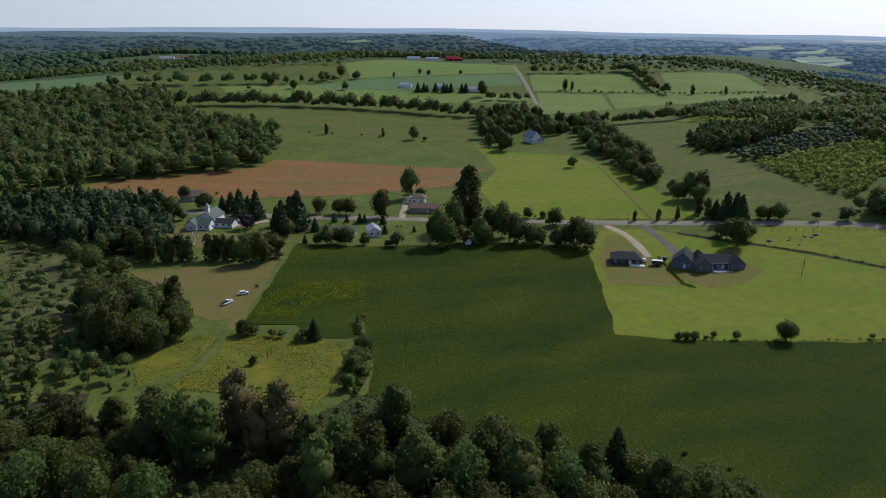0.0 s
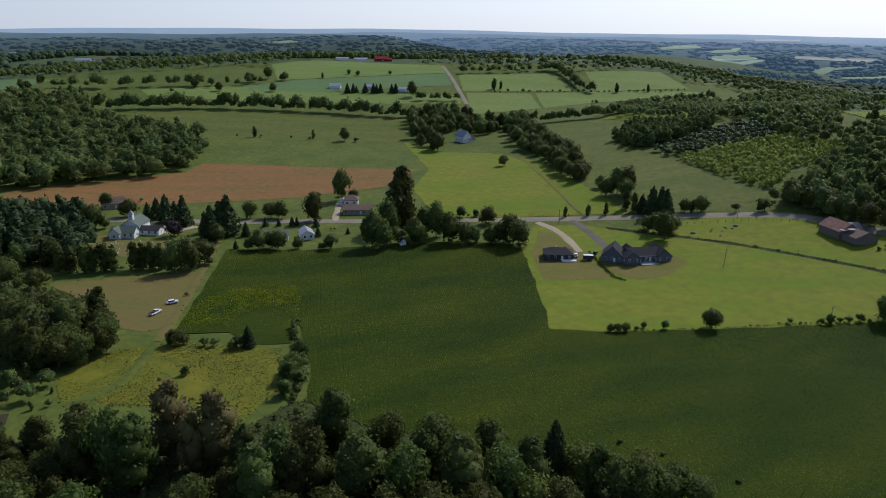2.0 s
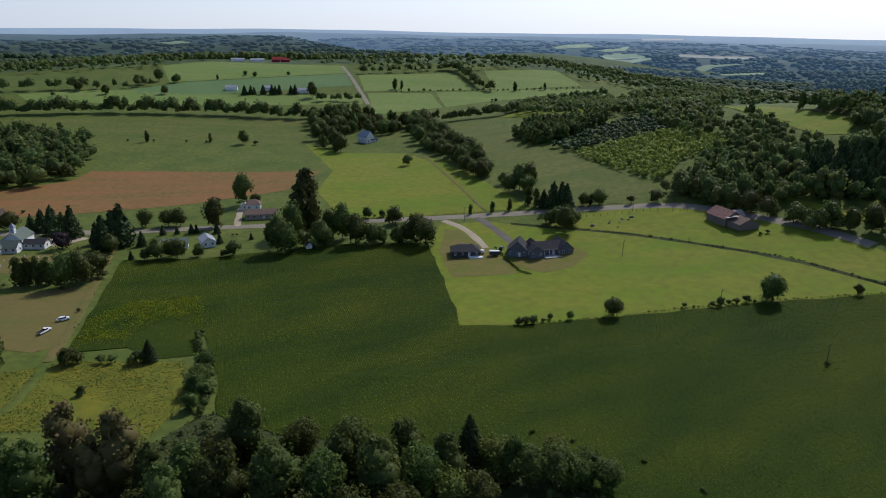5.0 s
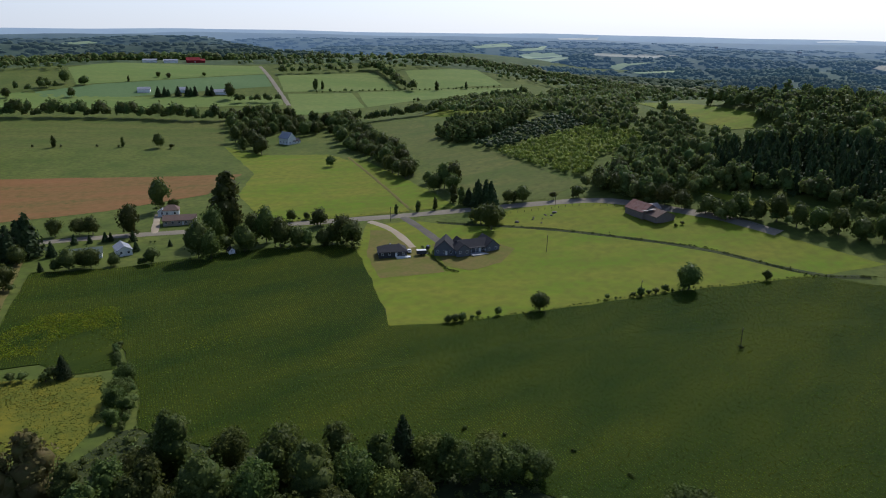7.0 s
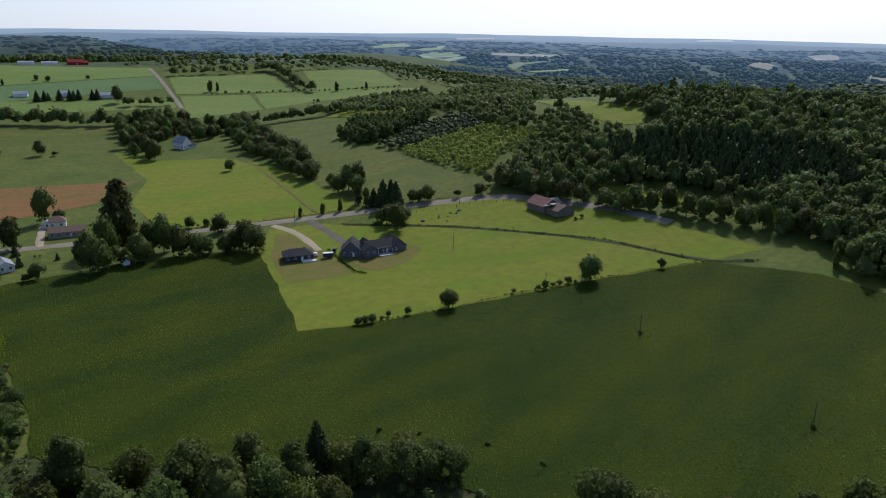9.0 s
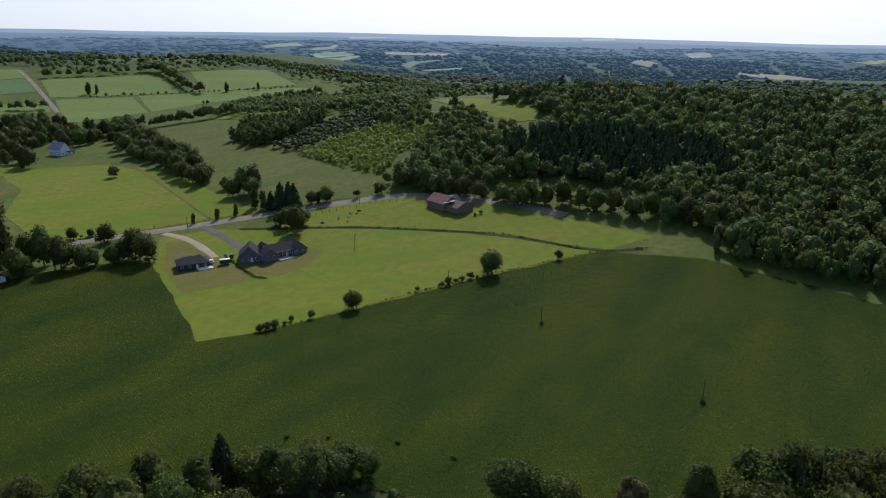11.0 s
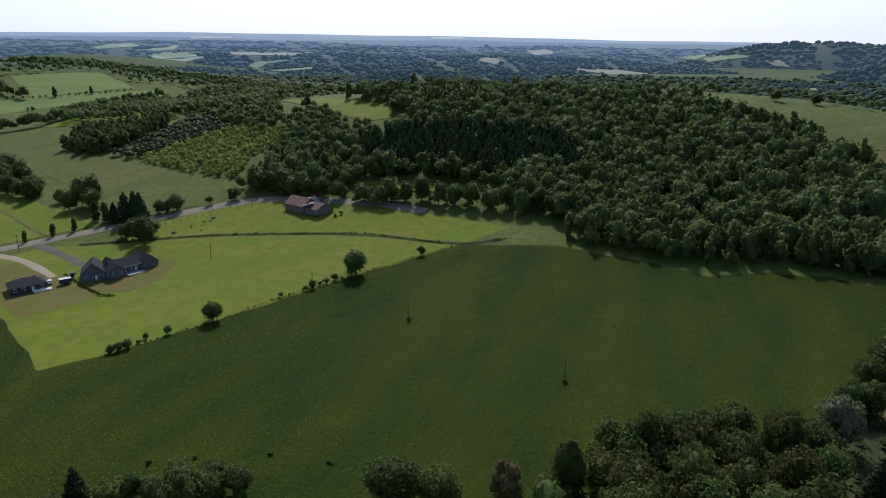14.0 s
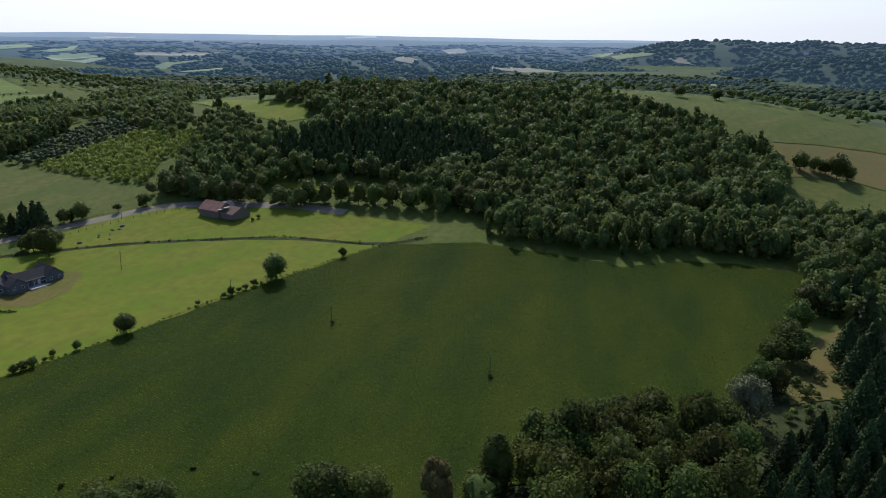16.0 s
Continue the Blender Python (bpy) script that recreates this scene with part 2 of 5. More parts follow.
LOTLINE = [(107, 335), (107, 319), (108, 299), (112, 294)]
MOWN_GLADE = [(-107, 197), (-95, 201), (-89, 207), (-85, 201), (-91, 190), (-86, 175), (-86, 164), (-91, 169), (-100, 187)]
FURROW = [(-9, 216), (23, 215), (66, 214.7), (109, 214), (135, 208), (190, 196), (240, 178)]
ROW_D = [(-398, 914), (-324, 905), (-258, 924), (-194, 931), (-140, 955)]
HEDGE = [(86, 243), (127, 239), (158, 238), (192, 233), (229, 225), (248, 220)]


def mesh_of(name, verts, faces, mat, loops=None):
    """A mesh from arrays; faces is an (n, 3) or (n, 4) array, or a list."""
    me = bpy.data.meshes.new(name)
    if isinstance(faces, list):
        me.from_pydata([tuple(v) for v in verts], [], faces)
    else:
        k = faces.shape[1]
        me.vertices.add(len(verts))
        me.vertices.foreach_set("co", np.ascontiguousarray(verts, dtype=np.float32).ravel())
        me.loops.add(faces.size)
        me.loops.foreach_set("vertex_index", np.ascontiguousarray(faces, dtype=np.int32).ravel())
        me.polygons.add(len(faces))
        me.polygons.foreach_set("loop_start", np.arange(0, faces.size, k, dtype=np.int32))
        me.update(calc_edges=True)
        me.validate()
    me.materials.append(mat)
    return me


def inside(px, py, poly):
    hit = np.zeros(np.shape(px), bool)
    for (x0, y0), (x1, y1) in zip(poly, poly[1:] + poly[:1]):
        if y0 != y1:
            hit ^= ((y0 > py) != (y1 > py)) & (px < (x1 - x0) * (py - y0) / (y1 - y0) + x0)
    return hit


from mathutils.geometry import delaunay_2d_cdt


def patch(name, poly, lift, mat, step=12.0, label="", wobble=1.2, category="field"):
    """A sheet that follows the land inside a polygon."""
    edge = []
    for (x0, y0), (x1, y1) in zip(poly, poly[1:] + poly[:1]):
        n = max(1, int(math.hypot(x1 - x0, y1 - y0) / (step * 0.5)))
        for i in range(n):
            x, y = x0 + (x1 - x0) * i / n, y0 + (y1 - y0) * i / n
            w = wobble * (noise.noise(Vector((x / 9, y / 9, 0))) + 0.6 * noise.noise(Vector((x / 3, y / 3, 5))))
            edge.append((x + w, y + w * 0.7))
    xs, ys = [p[0] for p in edge], [p[1] for p in edge]
    gx, gy = np.meshgrid(np.arange(min(xs) + step / 2, max(xs), step), np.arange(min(ys) + step / 2, max(ys), step))
    ok = inside(gx, gy, edge)
    pts = [Vector(p) for p in edge] + [Vector((a, b)) for a, b in zip(gx[ok], gy[ok])]
    n = len(edge)
    vs, _, fs, *_ = delaunay_2d_cdt(pts, [(i, (i + 1) % n) for i in range(n)], [list(range(n))], 2, 1e-4)
    v = np.array([(p.x, p.y) for p in vs])
    z = ground_z(v[:, 0], v[:, 1]) + lift
    ob = new(name, mesh_of(name, np.column_stack([v, z]), [list(f) for f in fs], mat))
    return tagged(ob, label, category, kind="structure")


def ribbon(name, line, width, lift, mat, label="", category="road", step=6.0):
    """A strip along a line, laid on the land; lightly rounded corners."""
    p = np.array(line, float)
    for _ in range(2):
        q = np.empty((2 * len(p), 2))
        q[0::2], q[1::2] = p, p
        q[1:-1:2] = 0.75 * p[:-1] + 0.25 * p[1:]
        q[2::2] = 0.25 * p[:-1] + 0.75 * p[1:]
        p = q
    d = np.r_[0, np.cumsum(np.hypot(*np.diff(p, axis=0).T))]
    s = np.arange(0, d[-1], step)
    c = np.column_stack([np.interp(s, d, p[:, 0]), np.interp(s, d, p[:, 1])])
    t = np.gradient(c, axis=0)
    t /= np.hypot(*t.T)[:, None] + 1e-9
    side = np.column_stack([t[:, 1], -t[:, 0]])
    cols, k = [], 5
    for u in np.linspace(-0.5, 0.5, k):
        e = c + side * (u * width + (abs(u) == 0.5) * 0.25 * np.sin(s * 1.3 + u * 9)[:, None])
        cols.append(np.column_stack([e, ground_z(e[:, 0], e[:, 1]) + 0.5 * lift - 0.12 * (abs(u) == 0.5)]))
    v = np.stack(cols, 1).reshape(-1, 3)
    n = len(s)
    i = np.arange(n - 1)[:, None] * k + np.arange(k - 1)
    f = np.stack([i, i + 1, i + k + 1, i + k], -1).reshape(-1, 4)
    ob = new(name, mesh_of(name, v, f, mat))
    return tagged(ob, label, category, kind="structure")


# the land: one sheet from under the camera to the horizon
rr = np.r_[0.5, np.arange(20, 800, 9.5), np.geomspace(800, 4950, 110)]
na = 420
aa = np.linspace(0, 2 * np.pi, na, endpoint=False)
gx, gy = rr[:, None] * np.sin(aa), rr[:, None] * np.cos(aa)
gv = np.stack([gx, gy, ground_z(gx, gy)], -1).reshape(-1, 3)
i, j = np.meshgrid(np.arange(len(rr) - 1), np.arange(na), indexing="ij")
a, b = i * na + j, i * na + (j + 1) % na
gf = np.stack([a, a + na, b + na, b], -1).reshape(-1, 4)
land = mesh_of("ground", gv, gf, GRASS)
land.materials.append(FAR_FLOOR)
mid = gv[gf].mean(1)
far_face = (np.hypot(mid[:, 0], mid[:, 1]) > 1130) | ((np.degrees(np.arctan2(mid[:, 0], mid[:, 1])) > 33) & (np.hypot(mid[:, 0], mid[:, 1]) > 700))
land.polygons.foreach_set("material_index", far_face.astype(np.int32))
tagged(new("ground", land), "rolling grassy farmland reaching to the horizon", "ground", kind="structure")

patch("hay_field_upper", HAYUP, 0.14, HAY, label="olive-green hay field below a hedgerow")
patch("hay_field_lower", HAYLOW, 0.14, GRASS, label="green pasture beside the wood")
patch("stubble_field", BROWN, 0.16, SOIL, label="reddish-brown stubble field beside the wood")
patch("bright_field", BRIGHT, 0.16, LAWN_M, label="bright green hay field beyond the road")
patch("bright_field_strip", BRIGHTB, 0.16, LAWN_M, label="bright green grass strip along the tree line")
patch("east_field", EASTFIELD, 0.16, HAY, label="dark green sloping pasture")
patch("lawn", LAWN, 0.09, LAWN_M, 8, "wide mown lawn behind two houses")
patch("pasture", PASTURE, 0.09, LAWN_M, 8, "green pasture round an old barn")
patch("bungalow_yard", YARD_A, 0.15, WORN, 8, "worn brownish lawn round a bungalow", category="lawn")
patch("ranch_yard", YARD_B, 0.15, WORN, 8, "worn brownish lawn round a large house", category="lawn")
patch("mown_field", MOWN, 0.09, DRY, 8, "dry mown grass where cars are parked")
patch("goldenrod_meadow", GOLD, 0.11, GOLD_M, 8, "wild meadow of yellow goldenrod")
patch("wild_field", WILD, 0.11, WILD_M, 8, "overgrown scrubby grassland")
patch("mown_glade", MOWN_GLADE, 0.13, GRASS, 8, "light green mown grass beside the meadow")
patch("swale", SWALE, 0.2, CORN_M, 8, "dark green hollow in the crop field")
patch("crop_floor", CORN, 0.08, FOREST_M, 12, "dark soil under the crop")
for nm, py, mt in (("far_field_blue", FARBLUE, BLUE_M), ("far_field_top", FIELDA, FIELD_M), ("far_field_crop", FIELDB, BLUE_M), ("far_field_low", FIELDC, FIELD_M),
                   ("far_field_road", FIELDD, FIELD_M), ("far_field_east", FIELDE, FIELD_M), ("far_field_corner", FIELDF, FIELD_M), ("far_field_strip", FIELDG, FIELD_M),
                   ("far_field_slope", FIELDI, LAWN_M), ("hill_clearing", CLEARING, LAWN_M), ("valley_strip", STRIP, LAWN_M),
                   ("hill_meadow", MEADOWE, HAY), ("hill_meadow_edge", MEADOWE2, DRY), ("dark_field", DARKF, HAY), ("glade", GLADE, DRY)):
    patch(nm, py, 0.3, mt, 12, "green field on the far slope" if mt != SOIL else "bare brown field on the far slope")
ribbon("road", ROAD, 8, 0.45, ROAD_M, "grey asphalt country road")
ribbon("far_road", FARROAD[:3], 5.5, 0.7, ROAD_M, "grey road climbing the far hill")
ribbon("drive_gravel", DRIVEA, 4.5, 0.4, GRAVEL, "pale gravel driveway")
ribbon("drive_dark", DRIVEB, 5, 0.4, DRIVE, "dark gravel driveway")
ribbon("ditch", DITCH, 3.5, 0.4, FOREST_M, "overgrown ditch with tall weeds", "ditch")
patch("churchyard", CHURCHYARD, 0.10, DRY, 6, "dry mown churchyard grass")
patch("church_drive", CHURCHDRIVE, 0.14, GRAVEL, 5, "gravel parking beside the church")
ribbon("house_path", VDRIVE, 4, 0.5, GRAVEL, "gravel drive to a bungalow")
ribbon("fence_line", FENCE, 2.2, 0.55, DRY, "strip of dry weeds along a fence", "path")
patch("rough_floor", NEAR_FLOOR, 0.07, FOREST_M, 10, "weedy ground under trees", category="ground")
patch("pond", POND, 0.14, WATER, 6, "small muddy pond", 0.8, "pond")
ribbon("track", TRACK[:4], 4, 0.45, DRY, "worn grass track beside the crop")
ribbon("mown_path", TRACK[3:], 4, 0.5, GRASS, "mown green path through the meadow")

# ---- woods, trees and crops: places in metres, height, kind ----
VILLAGE_TREES = [(-23.1, 459.9, 22.4, 'b'), (-37.1, 412.4, 19.7, 'b'), (14.1, 395.0, 34.9, 'p'), (17.3, 392.6, 25.4, 'b'), (10.8, 392.8, 27.7, 'p'), (6.4, 379.0, 22.5, 'b'), (-2.8, 357.2, 22.0, 'b'), (3.1, 354.2, 16.8, 'b'), (19.8, 361.6, 15.5, 'b'), (32.1, 373.0, 22.2, 'b'), (26.8, 378.2, 17.1, 'b'), (37.8, 361.4, 18.5, 'b'), (45.7, 359.1, 13.2, 'b'), (51.9, 358.6, 10.5, 'b'), (59.7, 356.4, 10.4, 'b'), (69.9, 355.7, 17.1, 'b'), (73.0, 348.4, 16.1, 'b'), (64.2, 391.6, 11.5, 'b'), (64.4, 358.1, 11.9, 'b'), (50.4, 407.1, 7.6, 'b'), (58.7, 406.3, 5.1, 'b'), (-15.2, 459.3, 8.3, 'b'), (10.8, 363.9, 10.9, 's')]
CHURCH_TREES = [(-170.2, 453.8, 11.2, 'b'), (-158.9, 402.6, 16.2, 'b'), (-163.9, 408.8, 14.4, 'b'), (-154.7, 406.6, 6.2, 'b'), (-150.5, 433.0, 11.9, 'b'), (-137.6, 428.2, 10.7, 'c'), (-131.6, 425.7, 14.2, 'c'), (-123.3, 416.1, 18.5, 'c'), (-119.4, 419.3, 13.0, 'c'), (-112.1, 409.9, 18.9, 'c'), (-112.0, 388.1, 10.6, 'd'), (-90.3, 381.7, 19.4, 'c'), (-86.6, 386.5, 20.6, 'c'), (-83.2, 389.0, 23.6, 'c'), (-96.2, 393.6, 13.3, 'c'), (-85.7, 375.1, 10.5, 'b'), (-76.5, 423.8, 11.4, 'b'), (-64.0, 422.1, 10.7, 'b'), (-57.2, 420.6, 12.0, 'b'), (-154.7, 472.4, 2.7, 's')]
CHURCH_ROW = [(-147.0, 326.1, 14.6, 'p'), (-142.2, 327.1, 13.3, 'p'), (-135.8, 326.4, 13.9, 'p'), (-131.8, 326.6, 13.0, 'p'), (-128.1, 327.8, 13.9, 'p'), (-123.7, 327.8, 12.8, 'p'), (-114.8, 330.1, 13.7, 'p'), (-110.9, 330.3, 12.9, 'p'), (-106.8, 330.3, 13.2, 'p'), (-102.7, 329.7, 12.6, 'p'), (-95.0, 324.7, 17.8, 'b'), (-88.7, 327.0, 18.1, 'b'), (-84.0, 336.2, 13.4, 'b'), (-148.5, 305.2, 10.4, 'b'), (-162.7, 310.5, 14.0, 'b'), (-164.0, 343.4, 15.6, 'b'), (-169.6, 333.8, 14.3, 'b'), (-154.8, 338.8, 14.6, 'b'), (-176.8, 320.3, 13.8, 'b')]
YARD_TREES = [(-72.4, 384.6, 8.5, 'c'), (-61.3, 358.7, 11.7, 'b'), (-67.2, 358.5, 7.1, 'b'), (-73.6, 360.3, 5.2, 'c'), (-64.5, 404.0, 6.1, 'c'), (-57.1, 403.9, 5.1, 'c'), (-49.4, 403.8, 5.8, 'c'), (-46.7, 403.8, 5.5, 'c'), (-35.4, 399.9, 6.5, 'c'), (-32.8, 380.3, 5.9, 'c'), (-24.6, 356.8, 8.9, 'b'), (-51.7, 358.8, 11.5, 'b'), (-27.9, 356.6, 4.0, 's'), (-41.9, 359.3, 6.8, 'b'), (-55.6, 360.7, 10.0, 'b'), (-16.5, 383.7, 3.9, 'c'), (-26.6, 392.7, 1.7, 's'), (-24.4, 392.8, 1.6, 's'), (-29.9, 356.7, 4.3, 's')]
ROADSIDE_TREES = [(109.9, 393.9, 6.3, 'p'), (123.1, 392.5, 6.9, 'p'), (133.4, 391.5, 7.8, 'p'), (157.5, 382.2, 18.1, 'c'), (161.9, 380.8, 17.4, 'c'), (164.7, 380.0, 16.1, 'c'), (149.1, 342.5, 16.8, 'b'), (147.4, 354.0, 12.0, 'b'), (156.8, 352.0, 10.4, 'b'), (146.9, 360.7, 8.5, 's'), (176.3, 380.5, 9.1, 'b'), (184.3, 377.6, 11.0, 'b'), (179.8, 379.2, 7.2, 'p'), (201.0, 369.3, 6.1, 's'), (214.7, 364.1, 8.7, 's'), (212.2, 365.1, 5.7, 's'), (150.4, 392.5, 11.4, 'p'), (147.6, 398.8, 11.6, 'p'), (153.7, 388.3, 11.7, 'c')]
HEDGE_TREES = [(126.7, 239.5, 9.0, 'b'), (193.3, 232.3, 13.0, 'b'), (190.8, 232.8, 5.8, 's'), (228.4, 225.4, 5.1, 'b'), (109.4, 241.9, 4.1, 'b'), (102.1, 244.3, 3.1, 's'), (94.3, 241.9, 4.5, 's'), (90.8, 242.1, 4.3, 's'), (88.0, 242.6, 3.8, 's'), (98.2, 242.6, 2.2, 's'), (157.6, 238.4, 3.0, 's'), (171.8, 235.7, 4.9, 's'), (179.1, 235.3, 3.0, 's'), (183.6, 234.6, 4.0, 's'), (168.3, 235.9, 3.0, 's'), (161.1, 237.4, 1.2, 's'), (175.7, 235.7, 2.7, 's'), (186.3, 233.7, 2.0, 's')]
FIELD_TREES = [(-29.2, 672.6, 13.9, 'b'), (-18.4, 668.7, 5.3, 's'), (-113.9, 685.3, 10.3, 'p'), (-108.2, 683.7, 3.2, 's'), (-59.0, 681.3, 9.1, 'p'), (-62.2, 681.0, 2.6, 's'), (-79.8, 683.2, 2.7, 's'), (98.4, 539.1, 9.1, 'b'), (-130.8, 688.3, 2.6, 's'), (145.6, 429.4, 13.0, 'b'), (153.2, 431.1, 18.3, 'b'), (159.4, 428.9, 19.3, 'b'), (148.1, 449.1, 9.2, 'b'), (154.0, 417.9, 14.5, 'b')]
MEADOW_TREES = [(-73.9, 242.7, 7.0, 'b'), (-71.2, 243.9, 4.5, 's'), (-63.3, 241.6, 3.8, 's'), (-59.9, 241.4, 3.8, 's'), (-52.5, 238.3, 4.4, 's'), (-47.4, 240.0, 8.7, 'c'), (-50.3, 239.8, 5.4, 's'), (-64.2, 219.1, 4.2, 's'), (-27.7, 229.8, 7.6, 'b'), (-29.1, 219.6, 7.6, 'b'), (-29.6, 212.5, 8.2, 'b'), (-26.4, 209.7, 6.5, 's'), (-30.2, 202.8, 6.9, 's'), (-81.9, 292.6, 2.0, 's')]
FAR_TREES = [(-419.0, 904.5, 13.7, 'b'), (-413.4, 907.8, 10.3, 'b'), (-220.7, 918.6, 13.2, 'b'), (-163.3, 963.0, 13.8, 'b'), (-157.5, 964.0, 11.6, 'b'), (-140.8, 985.2, 18.5, 'b'), (-125.6, 910.1, 11.7, 'b'), (-118.4, 977.1, 12.5, 'b'), (-121.4, 976.7, 9.5, 'b'), (-35.5, 1022.0, 7.7, 'b'), (-22.6, 1014.6, 7.6, 'b'), (21.8, 1026.6, 5.4, 'b'), (-70.2, 996.3, 7.4, 'p'), (45.8, 887.2, 20.9, 'b'), (155.3, 934.3, 14.2, 'p'), (164.3, 935.4, 11.3, 'p'), (264.7, 843.8, 5.2, 's'), (261.9, 847.9, 3.9, 's'), (313.5, 915.1, 12.5, 'p'), (357.8, 920.6, 9.8, 'p'), (-241.3, 887.1, 6.7, 's'), (-189.3, 904.9, 12.3, 'b')]
MEADOW_E_TREES = [(590, 191, 10.5, "b"), (597, 240, 8.1, "b"), (606, 166, 9.0, "b"), (480.8, 77.2, 12.8, "b"), (485.6, 69.9, 10.4, "b"), (485.0, 56.8, 17.1, "b"), (489.3, 51.2, 10.3, "b"), (486.9, 63.6, 10.3, "b")]
PASTURE_BUSHES = [(233.4, 295.9, 2.2, "s"), (237.8, 295.9, 2.4, "s")]
CROP_BUSHES = [(176.6, 181.5, 2.2, 's'), (177.7, 110.8, 2.1, 's'), (66.4, 167.6, 1.8, 's'), (75.7, 160.6, 1.3, 's'), (90.2, 147.2, 1.4, 's'), (98.6, 132.6, 1.4, 's'), (66.3, 167.8, 1.6, 's'), (75.7, 160.8, 1.4, 's'), (90.5, 146.8, 1.4, 's'), (98.6, 131.6, 1.4, 's')]
NEAR_TREES = [(-12.5, 171.0, 18.8, 'p'), (-20.6, 167.6, 12.5, 'b'), (1.3, 168.8, 14.0, 'b'), (13.1, 154.4, 20.3, 'b'), (-24.9, 151.7, 18.8, 'p'), (-55.0, 168.5, 23.5, 'r'), (-42.6, 166.2, 21.9, 'r'), (-67.0, 159.1, 25.1, 'b'), (-74.5, 161.2, 21.9, 'p'), (-61.5, 158.5, 20.3, 'p'), (-5.4, 146.0, 20.3, 'p'), (5.1, 143.1, 20.3, 'b'), (18.8, 142.5, 20.3, 'p'), (27.2, 155.1, 17.2, 'p'), (43.9, 154.0, 17.2, 'c'), (28.6, 142.2, 18.8, 'b'), (49.5, 150.2, 12.5, 'y'), (56.1, 144.8, 12.5, 'b'), (62.7, 142.6, 12.5, 'b'), (68.0, 140.5, 11.0, 'b'), (-29.2, 144.7, 18.8, 'p'), (-20.4, 148.3, 17.2, 'p'), (-34.8, 159.5, 15.7, 'p'), (-48.8, 163.8, 17.2, 'r'), (10.9, 151.4, 17.2, 'p'), (36.5, 147.9, 15.7, 'p'), (53.6, 147.8, 12.5, 'p'), (-16.5, 149.9, 18.8, 'p')]
NEAR_TREES_WEST = [(-43.5, 142.7, 14.0, 'b'), (-35.0, 146.4, 14.0, 'b'), (-89.0, 170.8, 14.0, 'p'), (-91.4, 146.9, 16.8, 'b'), (-96.7, 142.1, 16.8, 'b'), (-81.9, 141.3, 16.8, 'b'), (-67.2, 136.1, 18.2, 'b'), (-47.1, 133.2, 15.4, 'b'), (-93.5, 166.1, 9.8, 's'), (-108.4, 168.2, 8.4, 's'), (-111.6, 157.1, 12.6, 'b'), (-118.9, 160.0, 14.0, 'b'), (11.0, 132.0, 16.8, 'b'), (-0.0, 131.8, 16.8, 'b'), (-11.0, 131.7, 16.8, 'b'), (-22.1, 131.5, 15.4, 'b'), (20.9, 132.1, 15.4, 'b'), (34.7, 138.3, 12.6, 'y'), (40.6, 136.3, 12.6, 'b')]
NEAR_TREES_EAST = [(98.2, 111.7, 11.8, 'b'), (101.3, 104.6, 10.6, 'b'), (105.4, 97.6, 10.6, 'b'), (117.0, 88.9, 11.8, 'r'), (130.4, 79.0, 15.3, 'p'), (125.0, 81.1, 8.3, 'y'), (66.5, 150.6, 9.4, 'y'), (71.8, 143.9, 10.0, 'b'), (74.6, 138.0, 9.4, 'b'), (144.2, 77.1, 10.6, 'y'), (149.2, 67.2, 22.3, 'b'), (156.6, 58.0, 19.1, 'b'), (156.3, 47.7, 20.8, 'b'), (171.9, 42.9, 22.3, 'b'), (197.9, 36.1, 17.6, 'g'), (146.2, 42.7, 20.8, 'b'), (142.6, 53.6, 20.8, 'b'), (131.7, 61.4, 19.1, 'b'), (155.7, 34.0, 22.3, 'b'), (131.1, 79.4, 14.4, 'p'), (116.9, 86.3, 12.7, 'r'), (124.1, 57.5, 17.6, 'y'), (135.8, 45.3, 19.1, 'b'), (136.8, 73.0, 12.7, 'y'), (140.4, 35.5, 19.1, 'b'), (104.2, 98.2, 12.7, 'y'), (100.3, 107.2, 12.7, 'b'), (151.5, 61.8, 17.6, 'b'), (118.7, 77.8, 11.2, 's'), (148.5, 28.2, 20.8, 'b')]
EDGE_TREES = [(220.8, 38.7, 12.7, 'b'), (224.0, 35.1, 11.3, 'b'), (251.6, 37.0, 15.2, 'b'), (248.1, 33.3, 12.7, 'b'), (278.1, 37.2, 13.9, 'b'), (294.7, 37.3, 13.9, 'b'), (310.0, 36.0, 15.2, 'b'), (329.2, 36.3, 17.7, 'b'), (323.0, 28.6, 15.2, 'b'), (332.3, 32.6, 18.9, 'b'), (361.0, 27.7, 18.9, 'b'), (325.7, 39.8, 15.2, 'b'), (242.2, 38.2, 11.3, 'b'), (300.7, 29.5, 15.2, 'c'), (315.7, 23.7, 16.4, 'c')]
NEAR_CONIFERS = [(218.8, 9.4, 17.5, 'c'), (197.0, 11.8, 15.0, 'c'), (190.2, 17.3, 13.8, 'c'), (178.3, 21.8, 13.8, 'c'), (194.4, 5.7, 15.0, 'c'), (182.2, 12.2, 13.8, 'c'), (169.8, 16.5, 13.8, 'c'), (177.1, 6.7, 13.8, 'c'), (159.8, 21.7, 12.5, 'c'), (166.8, 12.2, 12.5, 'c'), (172.4, 1.5, 13.8, 'c'), (157.4, 17.6, 12.5, 'c'), (259.6, 18.8, 17.5, 'c'), (246.6, 14.0, 17.5, 'c'), (264.7, 11.9, 17.5, 'c'), (292.5, 16.6, 17.5, 'c'), (238.7, 8.3, 16.2, 'c')]
